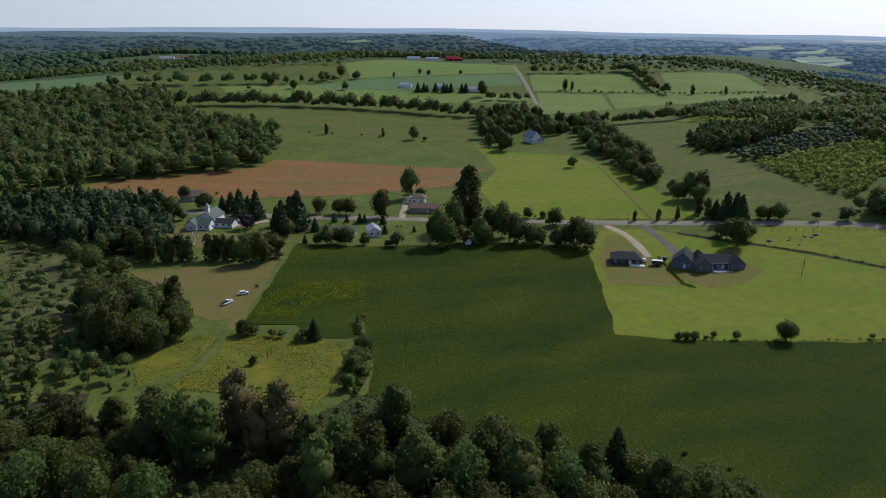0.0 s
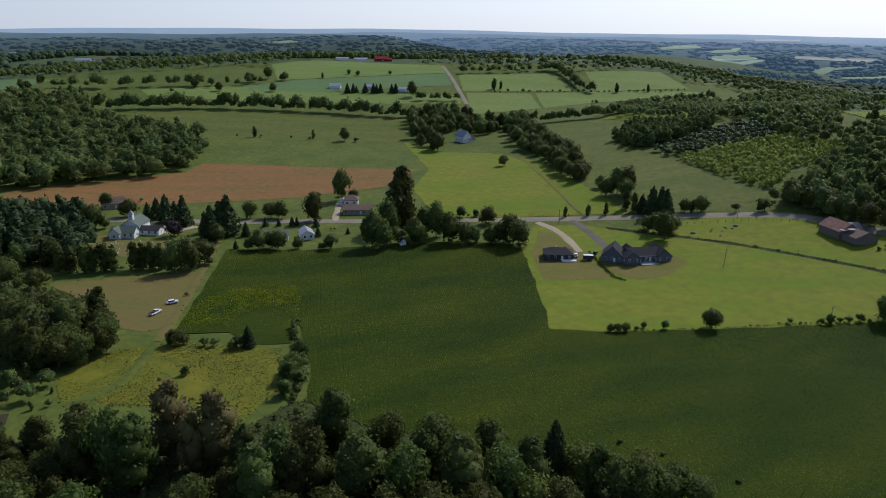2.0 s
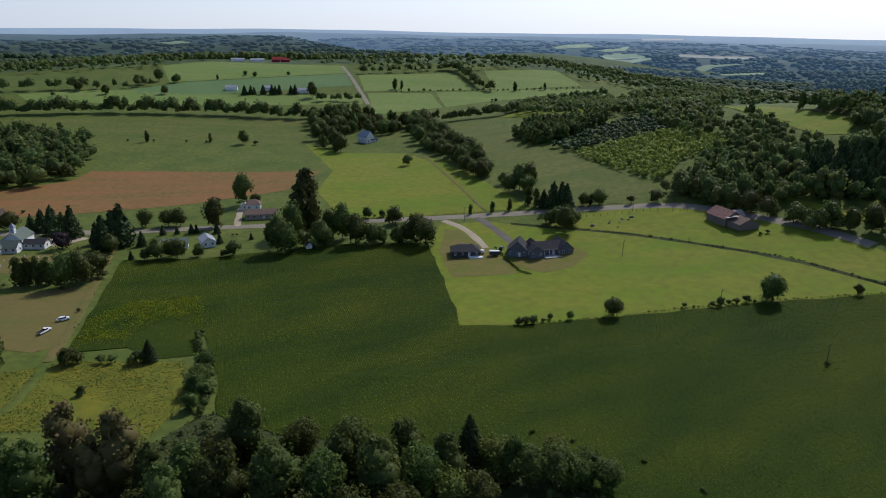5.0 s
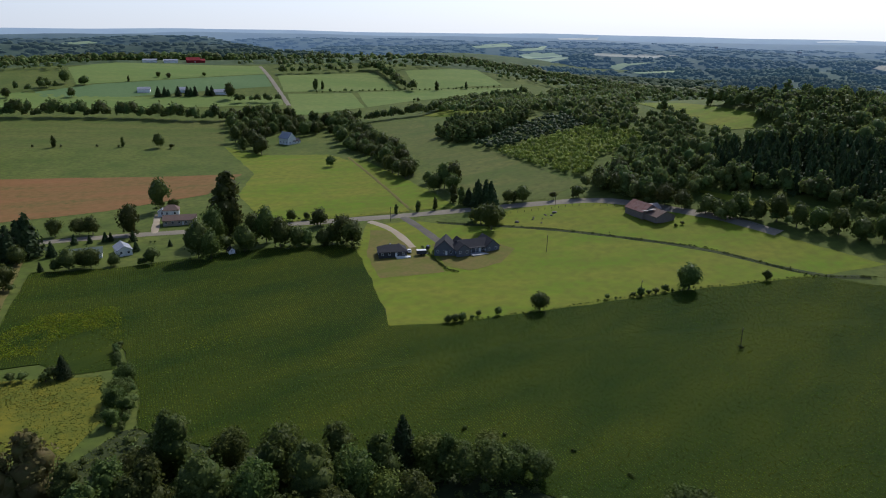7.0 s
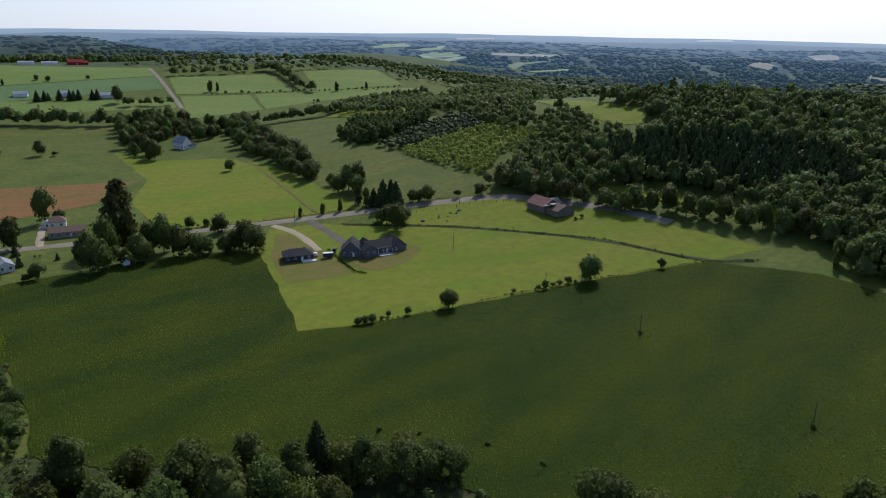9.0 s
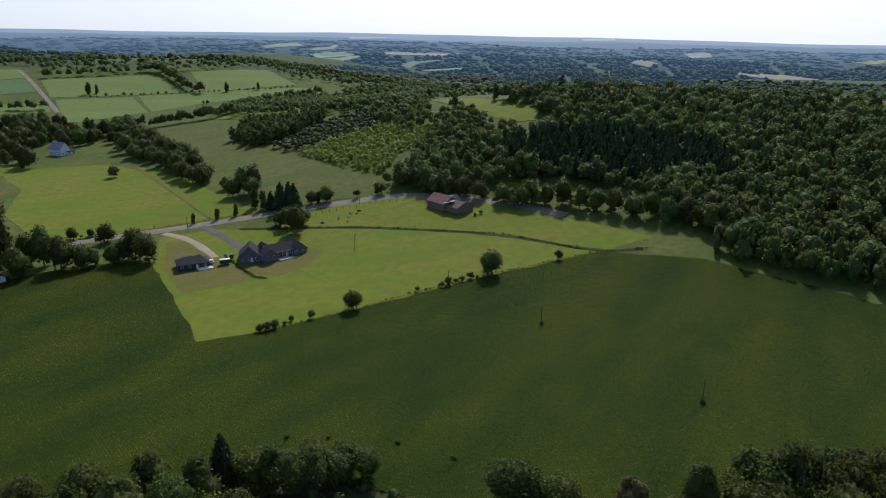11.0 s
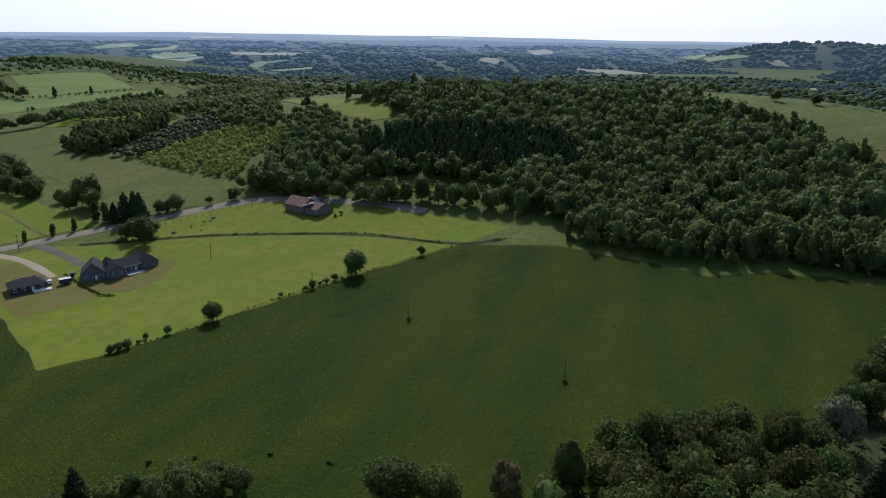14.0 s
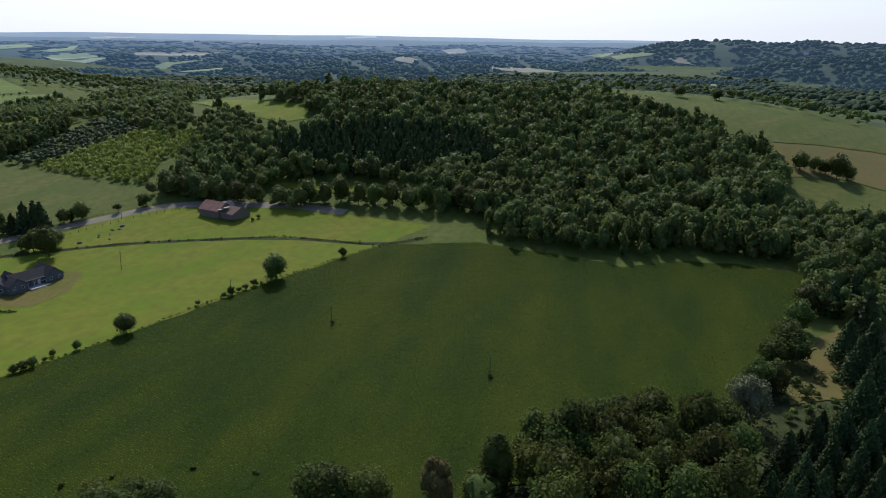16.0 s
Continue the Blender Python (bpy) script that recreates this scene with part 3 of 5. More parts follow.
VALLEY_ROW = [(268.2, 288.4, 15.0, 'b'), (271.8, 280.9, 13.0, 'b'), (278.1, 273.7, 16.0, 'b'), (281.4, 263.9, 14.0, 'b'), (286.8, 256.1, 13.0, 'b'), (290.9, 247.3, 15.0, 'b'), (293.8, 237.6, 12.0, 'b'), (299.7, 230.7, 15.0, 'b'), (302.2, 221.0, 14.0, 'b'), (309.0, 214.8, 15.0, 'b'), (310.0, 204.5, 14.0, 'b'), (313.3, 196.1, 15.0, 'b'), (231.7, 369.2, 16.0, 'b'), (234.9, 356.9, 14.0, 'b'), (240.5, 348.1, 14.0, 'b'), (242.7, 335.0, 12.0, 'b'), (246.6, 324.3, 13.0, 'b'), (251.3, 315.0, 11.0, 'b'), (256.0, 300.9, 12.0, 'b'), (258.7, 294.6, 10.0, 'b'), (261.8, 288.7, 12.0, 'b')]
LEFT_WOOD = [(-500, 749), (-427, 830), (-322, 845), (-277, 740), (-162, 678), (-146, 614), (-149, 551), (-204, 520), (-243, 495), (-297, 442)]
CHURCH_WOOD = [(-287, 414), (-252, 425), (-180, 436), (-153, 378), (-139, 334), (-165, 338), (-212, 353), (-250, 357)]
SCRUB = [(-253, 350), (-190, 341), (-148, 315), (-139, 292), (-159, 291), (-122, 216), (-131, 193), (-148, 192)]
WEST_SCRUB = [(-182, 250), (-139, 246), (-117, 227), (-99, 210), (-101, 195), (-119, 183), (-139, 184)]
LEFT_CLUMP = [(-144, 266), (-124, 273), (-99, 258), (-94, 234), (-107, 223), (-125, 232)]
NEAR_LEFT = [(-135, 173), (-112, 177), (-91, 172), (-77, 160), (-67, 136), (-110, 135)]
FARM_TREES = [(36, 795), (72, 811), (126, 750), (121, 697), (93, 674), (78, 707), (57, 695), (57, 595), (45, 605), (35, 696)]
DIAGONAL = [(127, 738), (158, 733), (152, 627), (155, 548), (149, 484), (138, 467), (129, 510), (124, 611)]
SPRUCE_BLOCK = [(203, 589), (231, 629), (279, 608), (307, 619), (281, 576), (230, 544), (203, 553)]
DARK_PLANT = [(213, 527), (255, 554), (294, 569), (321, 566), (326, 494), (288, 497), (245, 500), (218, 505)]
LIGHT_PLANT = [(219, 495), (259, 499), (307, 496), (311, 455), (304, 430), (263, 422), (234, 394), (224, 429)]
MID_WOOD = [(407, 837), (526, 933), (867, 1222), (347, 511), (317, 570), (303, 611)]
RIDGE_WOOD = [(233, 750), (361, 829), (422, 857), (349, 513), (312, 449), (292, 457), (302, 507), (311, 632), (257, 676)]
HILL_WOOD = [(231, 374), (269, 387), (311, 386), (336, 357), (378, 377), (358, 502), (408, 474), (444, 415), (475, 339), (508, 277), (524, 238), (516, 205), (510, 165), (501, 141), (487, 114), (479, 88), (447, 80), (401, 71), (366, 51), (346, 52), (324, 106), (308, 138), (296, 180), (306, 198), (315, 268), (290, 314), (261, 327), (222, 344)]
HILL_PINES = [(315, 368), (376, 320), (394, 262), (364, 221), (323, 274), (296, 321), (297, 353)]
SADDLE_WOOD = [(224.3, 377.3), (293.0, 425.0), (340.5, 480.7), (379.1, 496.7), (339.5, 410.8), (352.6, 371.6), (331.0, 366.0), (303.1, 397.7), (236.7, 370.1)]
FRONT_WOOD = [(284, 182), (289, 163), (296, 143), (300, 128), (302, 117), (311, 108), (322, 99), (335, 77), (344, 48), (363, 50), (334, 132), (306, 192)]
EAST_EDGE = [(331, 44), (372, 62), (409, 69), (422, 24), (378, 10), (300, 9), (285, 24), (292, 36)]
SOUTH_EAST = [(187, 26), (229, 5), (232, -5), (171, -8), (149, 22)]
BROAD_CLUMP = [(151, 78), (165, 64), (181, 51), (191, 34), (169, 27), (143, 26), (123, 54), (121, 70)]
HEDGEROW = [(-298, 797), (-246, 806), (-196, 812), (-145, 811), (-87, 809), (-42, 802), (8, 790), (39, 786)]
FARM_ROW = [(-37, 906), (-5, 908), (29, 907)]
CREST_ROW = [(51, 870), (77, 869), (101, 867)]
ROW_A = [(120, 1036), (172, 1042), (222, 1049), (254, 1049)]
ROW_B = [(264, 1049), (272, 989), (272, 935), (283, 908)]
ROW_C = [(143, 739), (180, 724), (237, 726), (326, 807), (434, 889)]
SHRUB_ROW = [(152, 915), (218, 919), (281, 914), (369, 918), (418, 934)]
SHRUB_DITCH = [(155, 345), (182, 321), (206, 293), (228, 265), (249, 233)]


RUST = material("rusty_leaves", [(0.13, 0.112, 0.036), (0.10, 0.112, 0.028), (0.17, 0.12, 0.05)], 5, 0.6, 0.6, vary=0.4, leaf=0.25)
PURPLE = material("purple_leaves", [(0.03, 0.02, 0.025), (0.045, 0.03, 0.03), (0.02, 0.02, 0.02)], 5, 0.6, 0.6, leaf=0.1)
GREYLEAF = material("grey_green_leaves", [(0.17, 0.18, 0.085), (0.21, 0.21, 0.11), (0.10, 0.11, 0.05)], 4, 0.8, 0.6, leaf=0.2)
YELLOW = material("yellow_green_leaves", [(0.11, 0.14, 0.025), (0.15, 0.17, 0.03), (0.07, 0.10, 0.02)], 4, 0.8, 0.6, vary=0.3, leaf=0.25)
# bluer than the near leaves: some distance haze is mixed into the base colour
FARWOOD = material("far_woodland", [(0.06, 0.095, 0.045), (0.09, 0.125, 0.055), (0.045, 0.075, 0.04)], 60, 0.12, 0.8, leaf=0.3)

rng = np.random.default_rng(7)


def ball(sub=1):
    bm = bmesh.new()
    bmesh.ops.create_icosphere(bm, subdivisions=sub, radius=1)
    v = np.array([p.co[:] for p in bm.verts])
    f = np.array([[p.index for p in q.verts] for q in bm.faces])
    bm.free()
    return v, f


BALL = {1: ball(1), 2: ball(2)}


def leaves(points, outward, size, spread=0.8, droop=0.0):
    """Small bent leaf sprays, two triangles each, at the points."""
    n = len(points)
    nrm = outward + spread * rng.normal(size=(n, 3))
    nrm /= np.linalg.norm(nrm, axis=1)[:, None]
    a = np.cross(nrm, rng.normal(size=(n, 3)))
    a /= np.linalg.norm(a, axis=1)[:, None]
    b = np.cross(nrm, a)
    s = size * rng.uniform(0.6, 1.4, (n, 1))
    tip = np.zeros((n, 3))
    tip[:, 2] = -droop * s[:, 0]
    v = np.stack([points - a * s * 0.9, points + b * s * 0.6 + nrm * s * 0.2, points + a * s * 0.9 + tip, points - b * s * 0.6 - nrm * s * 0.1], 1).reshape(-1, 3)
    k = np.arange(n)[:, None] * 4
    f = np.concatenate([k + [0, 1, 2], k + [0, 2, 3]])
    return v, f


def joined(parts):
    vs, fs, n = [], [], 0
    for v, f in parts:
        vs.append(v)
        fs.append(f + n)
        n += len(v)
    return np.concatenate(vs), np.concatenate(fs)


def crown_broad(n, size, lobes=16, rx=0.44, rz=0.48, cz=0.5, rad=(0.28, 0.44), sub=2, spread=0.6, low=-0.9, core=0.9):
    """A rounded crown of many bulging lobes in one skin, with leaf sprays standing off it."""
    c = rng.normal(size=(lobes, 3))
    c[:, 2] += 0.15
    c /= np.linalg.norm(c, axis=1)[:, None]
    c *= rng.uniform(0.48, 0.66, (lobes, 1))
    c[0] = (0.05, 0, 0.5)
    r = rng.uniform(*rad, lobes)

    def reach(d):
        along_lobe = d @ c.T
        disc = along_lobe ** 2 - (np.sum(c * c, 1) - r * r)[None]
        return np.maximum(np.where(disc > 0, along_lobe + np.sqrt(np.maximum(disc, 0)), 0.3).max(1), 0.36)

    scale = np.array([rx, rx, rz])
    bv, bf = BALL[sub]
    w = bv * (reach(bv) * core * (1 + 0.07 * rng.normal(size=len(bv))))[:, None] * scale + [0, 0, cz]
    w[:, 2] = np.clip(w[:, 2], 0.05, 1.0)
    skin = bf[bv[bf].mean(1)[:, 2] > low]
    u = rng.normal(size=(n * 2, 3))
    u /= np.linalg.norm(u, axis=1)[:, None]
    u = u[u[:, 2] > low][:n]
    p = u * (reach(u) * rng.uniform(0.84, 1.1, len(u)))[:, None] * scale + [0, 0, cz]
    return joined([(w, skin), leaves(p, u + [0, 0, 0.25], size, spread)])


def crown_dome(k=6):
    """A small rough dome for a treetop far away."""
    t = np.linspace(0, 2 * np.pi, k, endpoint=False)
    rows = [np.column_stack([f * np.cos(t + o), f * np.sin(t + o), np.full(k, z)]) for f, z, o in ((0.36, 0.0, 0), (0.5, 0.42, 0.4), (0.36, 0.8, 0.1))]
    v = np.concatenate(rows + [np.array([[0.0, 0.0, 1.0]])])
    v = v * (1 + 0.14 * rng.normal(size=v.shape))
    f = []
    for i in range(2):
        for j in range(k):
            a, b = i * k + j, i * k + (j + 1) % k
            f += [(a, b, b + k), (a, b + k, a + k)]
    f += [(2 * k + j, 2 * k + (j + 1) % k, 3 * k) for j in range(k)]
    return v, np.array(f)


def crown_tall(n, size, lobes=11, rx=0.17, spread=0.4):
    """A slender crown from low on the trunk to a pointed top."""
    z = np.linspace(0.14, 0.93, lobes) + rng.normal(size=lobes) * 0.02
    wide = rx * (0.55 + 0.75 * np.sin(np.clip((z - 0.02) / 0.98, 0, 1) ** 0.8 * np.pi)) * 0.75
    a = rng.uniform(0, 2 * np.pi, lobes)
    c = np.column_stack([np.cos(a) * wide * 0.5, np.sin(a) * wide * 0.5, z])
    r = np.minimum(wide * rng.uniform(0.85, 1.15, lobes), 1.0 - z + 0.01)
    bv, bf = BALL[1]
    parts, pts, out = [], [], []
    for k in range(lobes):
        parts.append((bv * (r[k] * 0.85 * (1 + 0.15 * rng.normal(size=(len(bv), 1)))) * [1, 1, 1.15] + c[k], bf))
        u = rng.normal(size=(n // lobes, 3))
        u /= np.linalg.norm(u, axis=1)[:, None]
        pts.append(c[k] + u * r[k] * rng.uniform(0.85, 1.15, (len(u), 1)) * [1, 1, 1.15])
        out.append(u)
    parts.append(leaves(np.concatenate(pts), np.concatenate(out) + [0, 0, 0.2], size, spread))
    return joined(parts)


def crown_spruce(n, size, rx=0.2, low=0.06):
    z = 1 - np.sqrt(rng.uniform(0, 1, n)) * (1 - low)
    ang = rng.uniform(0, 2 * np.pi, n)
    tier = 0.82 + 0.25 * np.abs(np.sin(z * 42 + 0.5 * np.sin(3 * ang)))
    r = rx * (1 - z) ** 0.85 * tier * (1 + 0.15 * rng.normal(size=n)) + 0.008
    p = np.column_stack([r * np.cos(ang), r * np.sin(ang), z])
    u = np.column_stack([np.cos(ang), np.sin(ang), np.full(n, 0.55)])
    m = 9
    cz, parts = np.linspace(low, 0.97, 6), []
    t = np.linspace(0, 2 * np.pi, m, endpoint=False)
    ring = np.array([[(0.8 * rx * (1 - h) ** 0.85 + 0.004) * (1 + 0.12 * rng.normal()) * f(a) for f in (np.cos, np.sin)] + [h] for h in cz for a in t])
    fs = []
    for i in range(5):
        for j in range(m):
            a, b = i * m + j, i * m + (j + 1) % m
            fs += [(a, b, b + m), (a, b + m, a + m)]
    parts = [(ring, np.array(fs)), leaves(p, u, size, 0.45, 0.5)]
    return joined(parts)


def trunk_mesh(top=0.6, r=0.02, limbs=5):
    bm = bmesh.new()
    def limb(a, b, r0, r1):
        d = Vector(b) - Vector(a)
        m = Matrix.Translation((Vector(a) + Vector(b)) / 2) @ d.to_track_quat("Z", "Y").to_matrix().to_4x4()
        bmesh.ops.create_cone(bm, cap_ends=True, segments=7, radius1=r0, radius2=r1, depth=d.length, matrix=m)
    limb((0, 0, -0.03), (0.01, 0.005, top), r, r * 0.5)
    for k in range(limbs):
        a = k * 2.4
        z = top * (0.5 + 0.1 * k)
        limb((0, 0, z), (0.2 * math.cos(a), 0.2 * math.sin(a), z + 0.18), r * 0.5, r * 0.2)
    me = bpy.data.meshes.new("trunk")
    bm.to_mesh(me)
    bm.free()
    me.materials.append(BARK)
    return me


def tree_thing(name, crown, mat, label, category, trunk):
    """One plant of height 1, to be copied at its true size."""
    e = new(name)
    for nm, me in (("trunk", trunk), ("crown", mesh_of("crown", *crown, mat))):
        o = new(nm, me)
        o.parent = e
    return tagged(e, label, category)


TRUNK, TRUNK_THIN, TRUNK_LOW = trunk_mesh(), trunk_mesh(0.8, 0.016, 4), trunk_mesh(0.25, 0.03, 3)
PLANTS = {}


def plants(kind, name, label, category, trunk, mat, makers):
    PLANTS[kind] = [tree_thing(name, mk(), mat, label, category, trunk) for mk in makers]


plants("b", "broadleaf_tree", "full green broadleaf tree with a rounded crown", "tree", TRUNK, LEAF, [lambda: crown_broad(560, 0.042, 18) for _ in range(6)])
plants("p", "slender_tree", "slender green tree with a narrow crown", "tree", TRUNK_THIN, LEAF, [lambda: crown_tall(450, 0.045) for _ in range(3)])
plants("c", "spruce_tree", "dark green pointed spruce tree", "tree", TRUNK_THIN, NEEDLE, [lambda: crown_spruce(500, 0.055, w) for w in (0.2, 0.24, 0.28)])
plants("s", "shrub", "low rounded green shrub on grass", "shrub", TRUNK_LOW, LEAF, [lambda: crown_broad(150, 0.075, 9, 0.55, 0.46, 0.48) for _ in range(4)])
plants("d", "purple_tree", "dark purple-leaved ornamental tree", "tree", TRUNK, PURPLE, [lambda: crown_broad(500, 0.045)])
plants("r", "fading_tree", "thin poplar with rust-brown fading leaves", "tree", TRUNK_THIN, RUST, [lambda: crown_tall(700, 0.036, 12, 0.19, 0.6) for _ in range(2)])
plants("g", "grey_tree", "grey-green thinly leaved tree", "tree", TRUNK, GREYLEAF, [lambda: crown_broad(500, 0.042)])
plants("y", "yellow_green_tree", "light yellow-green leafy young tree", "tree", TRUNK, YELLOW, [lambda: crown_broad(500, 0.045)])


plants("B", "broadleaf_tree", "full green broadleaf tree with a rounded crown", "tree", TRUNK, LEAF, [lambda: crown_broad(1600, 0.033, 26, rad=(0.24, 0.38), spread=0.75, core=0.84) for _ in range(5)])
plants("P", "slender_tree", "slender green tree with a narrow crown", "tree", TRUNK_THIN, LEAF, [lambda: crown_tall(1500, 0.026, 18, 0.21, 0.6) for _ in range(4)])
plants("R", "fading_tree", "thin poplar with rust-brown fading leaves", "tree", TRUNK_THIN, RUST, [lambda: crown_tall(1500, 0.024, 18, 0.19, 0.8) for _ in range(2)])
plants("C", "spruce_tree", "dark green pointed spruce tree", "tree", TRUNK_THIN, NEEDLE, [lambda: crown_spruce(1500, 0.031, w) for w in (0.2, 0.24, 0.28)])
plants("Y", "yellow_green_tree", "light yellow-green leafy young tree", "tree", TRUNK, YELLOW, [lambda: crown_broad(1900, 0.029, 22, rad=(0.24, 0.38), spread=0.75, core=0.84)])
plants("G", "grey_tree", "grey-green thinly leaved tree", "tree", TRUNK, GREYLEAF, [lambda: crown_broad(1900, 0.028, 22, rad=(0.24, 0.38), spread=0.8, core=0.8)])


def stand(x, y, h, kind, wide=1.0):
    near = math.hypot(x, y) < 262
    if near and kind.upper() in PLANTS:
        kind = kind.upper()
    ob = PLANTS[kind][int(rng.integers(len(PLANTS[kind])))]
    w = h * wide * rng.uniform(0.95, 1.15)
    if kind in "bdgyBGY":
        w = min(w * max(0.8, min(1.0, 12 / h)) * (1.12 if near else 1.05), 15.5)
    m = pose(x, y, float(ground_z(x, y)) - 0.05, 0, 0, rng.uniform(0, 360)) @ Matrix.Diagonal((w, w, h, 1))
    return copy_thing(ob, m)


def stands(rows, group):
    for x, y, h, kind in rows:
        tagged(stand(x, y, h, kind), group=group)


for rows, group in ((VILLAGE_TREES, "trees of the hamlet"), (CHURCH_TREES, "trees round the church"), (CHURCH_ROW, "row of trees below the churchyard"),
                    (YARD_TREES, "yard trees"), (ROADSIDE_TREES, "roadside trees"), (HEDGE_TREES, "trees and shrubs of the field hedge"),
                    (FIELD_TREES, "lone field trees"), (MEADOW_TREES, "meadow shrubs"), (FAR_TREES, "trees on the far fields"),
                    (MEADOW_E_TREES, "trees of the hill meadow"), (CROP_BUSHES, "weeds in the crop"), (PASTURE_BUSHES, "shrubs beside the old barn"), (NEAR_TREES, "trees below the camera"),
                    (NEAR_TREES_WEST, "trees below the camera"), (NEAR_TREES_EAST, "grove at the field's corner"), (EDGE_TREES, "trees along the field's edge"),
                    (NEAR_CONIFERS, "conifers by the glade"), (VALLEY_ROW, "tree row in the valley")):
    stands(rows, group)


def spots(poly, gap, jitter=0.55):
    """Uneven places inside a polygon."""
    p = np.array(poly, float)
    gx, gy = np.meshgrid(np.arange(p[:, 0].min(), p[:, 0].max() + gap, gap), np.arange(p[:, 1].min(), p[:, 1].max() + gap, gap))
    gx[1::2] += gap / 2
    gx = gx + rng.uniform(-jitter, jitter, gx.shape) * gap
    gy = gy + rng.uniform(-jitter, jitter, gy.shape) * gap
    ok = inside(gx, gy, poly)
    return np.column_stack([gx[ok], gy[ok]])


def along(line, gap):
    p = np.array(line, float)
    d = np.r_[0, np.cumsum(np.hypot(*np.diff(p, axis=0).T))]
    s = np.arange(0, d[-1], gap) + rng.uniform(-0.3, 0.3, len(np.arange(0, d[-1], gap))) * gap
    return np.column_stack([np.interp(s, d, p[:, 0]), np.interp(s, d, p[:, 1])]) + rng.normal(size=(len(s), 2)) * gap * 0.15


# groves whose trees stand apart are single trees
for poly, gap, lo, hi, mix, group in ((LEFT_CLUMP, 6.5, 12, 19, "bbbbp", "tall clump in the meadow"),
                                      (FARM_TREES, 11.5, 9, 18, "bbbbp", "trees round the farmstead"), (DIAGONAL, 9.5, 9, 17, "b", "trees along the lane"),
                                      (NEAR_LEFT, 8, 8, 15, "bbbbp", "near wild trees"),
                                      (BROAD_CLUMP, 9, 13, 18, "b", "grove at the field's corner"),
                                      (SOUTH_EAST, 8, 8, 11, "c", "conifers by the glade")):
    for x, y in spots(poly, gap):
        tagged(stand(x, y, rng.uniform(lo, hi), mix[int(rng.integers(len(mix)))]), group=group)
for line, gap, lo, hi, mix, group in ((FARM_ROW, 8, 9, 13, "c", "windbreak spruces"), (SHRUB_DITCH, 16, 0.5, 1.1, "s", "ditch shrubs")):
    for x, y in along(line, gap):
        tagged(stand(x, y, rng.uniform(lo, hi), mix[int(rng.integers(len(mix)))]), group=group)
for kinds in PLANTS.values():
    for ob in kinds:
        for o in (*ob.children, ob):
            bpy.data.objects.remove(o)

# dense woods: one joined body of trees each
MID = [crown_broad(120, 0.068, 14, low=-0.5) for _ in range(6)]
MIX0 = MID[:3] + [crown_tall(110, 0.074, 8, 0.2) for _ in range(3)]
MID_C = [crown_spruce(130, 0.085, w) for w in (0.2, 0.25)]
SMALL = [crown_broad(34, 0.12, 7, 0.5, 0.48, 0.48, sub=1, low=-0.4) for _ in range(4)]
LOW = [crown_broad(20, 0.1, 8, sub=1, low=-0.35) for _ in range(5)]
DOME = [crown_dome() for _ in range(5)]


def wood(name, places, heights, shapes, mat, label, wide=1.0):
    parts = []
    for (x, y), h in zip(places, heights):
        v, f = shapes[int(rng.integers(len(shapes)))]
        a = rng.uniform(0, 2 * np.pi)
        c, s = math.cos(a), math.sin(a)
        w = h * wide * rng.uniform(0.85, 1.15)
        q = np.column_stack([(c * v[:, 0] - s * v[:, 1]) * w + x, (s * v[:, 0] + c * v[:, 1]) * w + y, v[:, 2] * h + float(ground_z(x, y))])
        parts.append((q, f))
    if parts:
        v, f = joined(parts)
        return tagged(new(name, mesh_of(name, v, f, mat)), label, "woodland", kind="stuff")


LEAF_W = material("woodland_leaves", [(0.095, 0.145, 0.040), (0.185, 0.21, 0.054), (0.075, 0.116, 0.034)], 11, 1.1, 0.6, leaf=0.5, contrast=0.65, island=0.9)
NEEDLE_W = material("woodland_needles", [(0.045, 0.073, 0.024), (0.065, 0.095, 0.030), (0.034, 0.056, 0.019)], 9, 1.0, 0.6, leaf=0.25, contrast=0.7, island=0.7)


def grove(name, poly, gap, lo, hi, shapes, mat, label, wide=1.0, holes=()):
    p = spots(poly, gap)
    for hole in holes:
        p = p[~inside(p[:, 0], p[:, 1], hole)]
    return wood(name, p, rng.uniform(lo, hi, len(p)), shapes, mat, label, wide)


grove("left_wood", LEFT_WOOD, 10.0, 11, 20, MID + MIX0[3:5], LEAF_W, "dense green broadleaf wood beside a brown field", 1.05)
grove("church_wood", CHURCH_WOOD, 7, 11, 18, MIX0, NEEDLE_W, "dense dark wood beside the church", 0.95)
grove("hill_wood", HILL_WOOD, 6.6, 9, 17, MID + MIX0[3:5], LEAF_W, "broadleaf forest covering a hill", 0.9, (HILL_PINES, CLEARING))
grove("saddle_wood", SADDLE_WOOD, 6.5, 5, 10, MID, LEAF_W, "broadleaf wood between plantation and hill", 0.95, (CLEARING, HILL_WOOD, HILL_PINES, LIGHT_PLANT))
grove("hill_pines", HILL_PINES, 5.0, 12, 17, MID_C, NEEDLE_W, "dark conifer stand on the hill's foot", 1.0)
grove("front_wood", FRONT_WOOD, 6.0, 7, 15, MIX0, LEAF_W, "young broadleaf wood at the field's edge", 0.75)
grove("edge_wood", EAST_EDGE, 7.0, 9, 14, MID, LEAF_W, "broadleaf trees beyond the glade", 0.9)
grove("tree_block", SPRUCE_BLOCK, 5.5, 9, 13, MIX0[3:], LEAF_W, "block of planted slender trees", 1.2)
grove("dark_plantation", DARK_PLANT, 5.0, 4, 7, LOW, NEEDLE_W, "low dark conifer plantation", 1.5)
grove("light_plantation", LIGHT_PLANT, 3.8, 3, 6.5, SMALL, LEAF_LIGHT, "light green young plantation", 1.0)
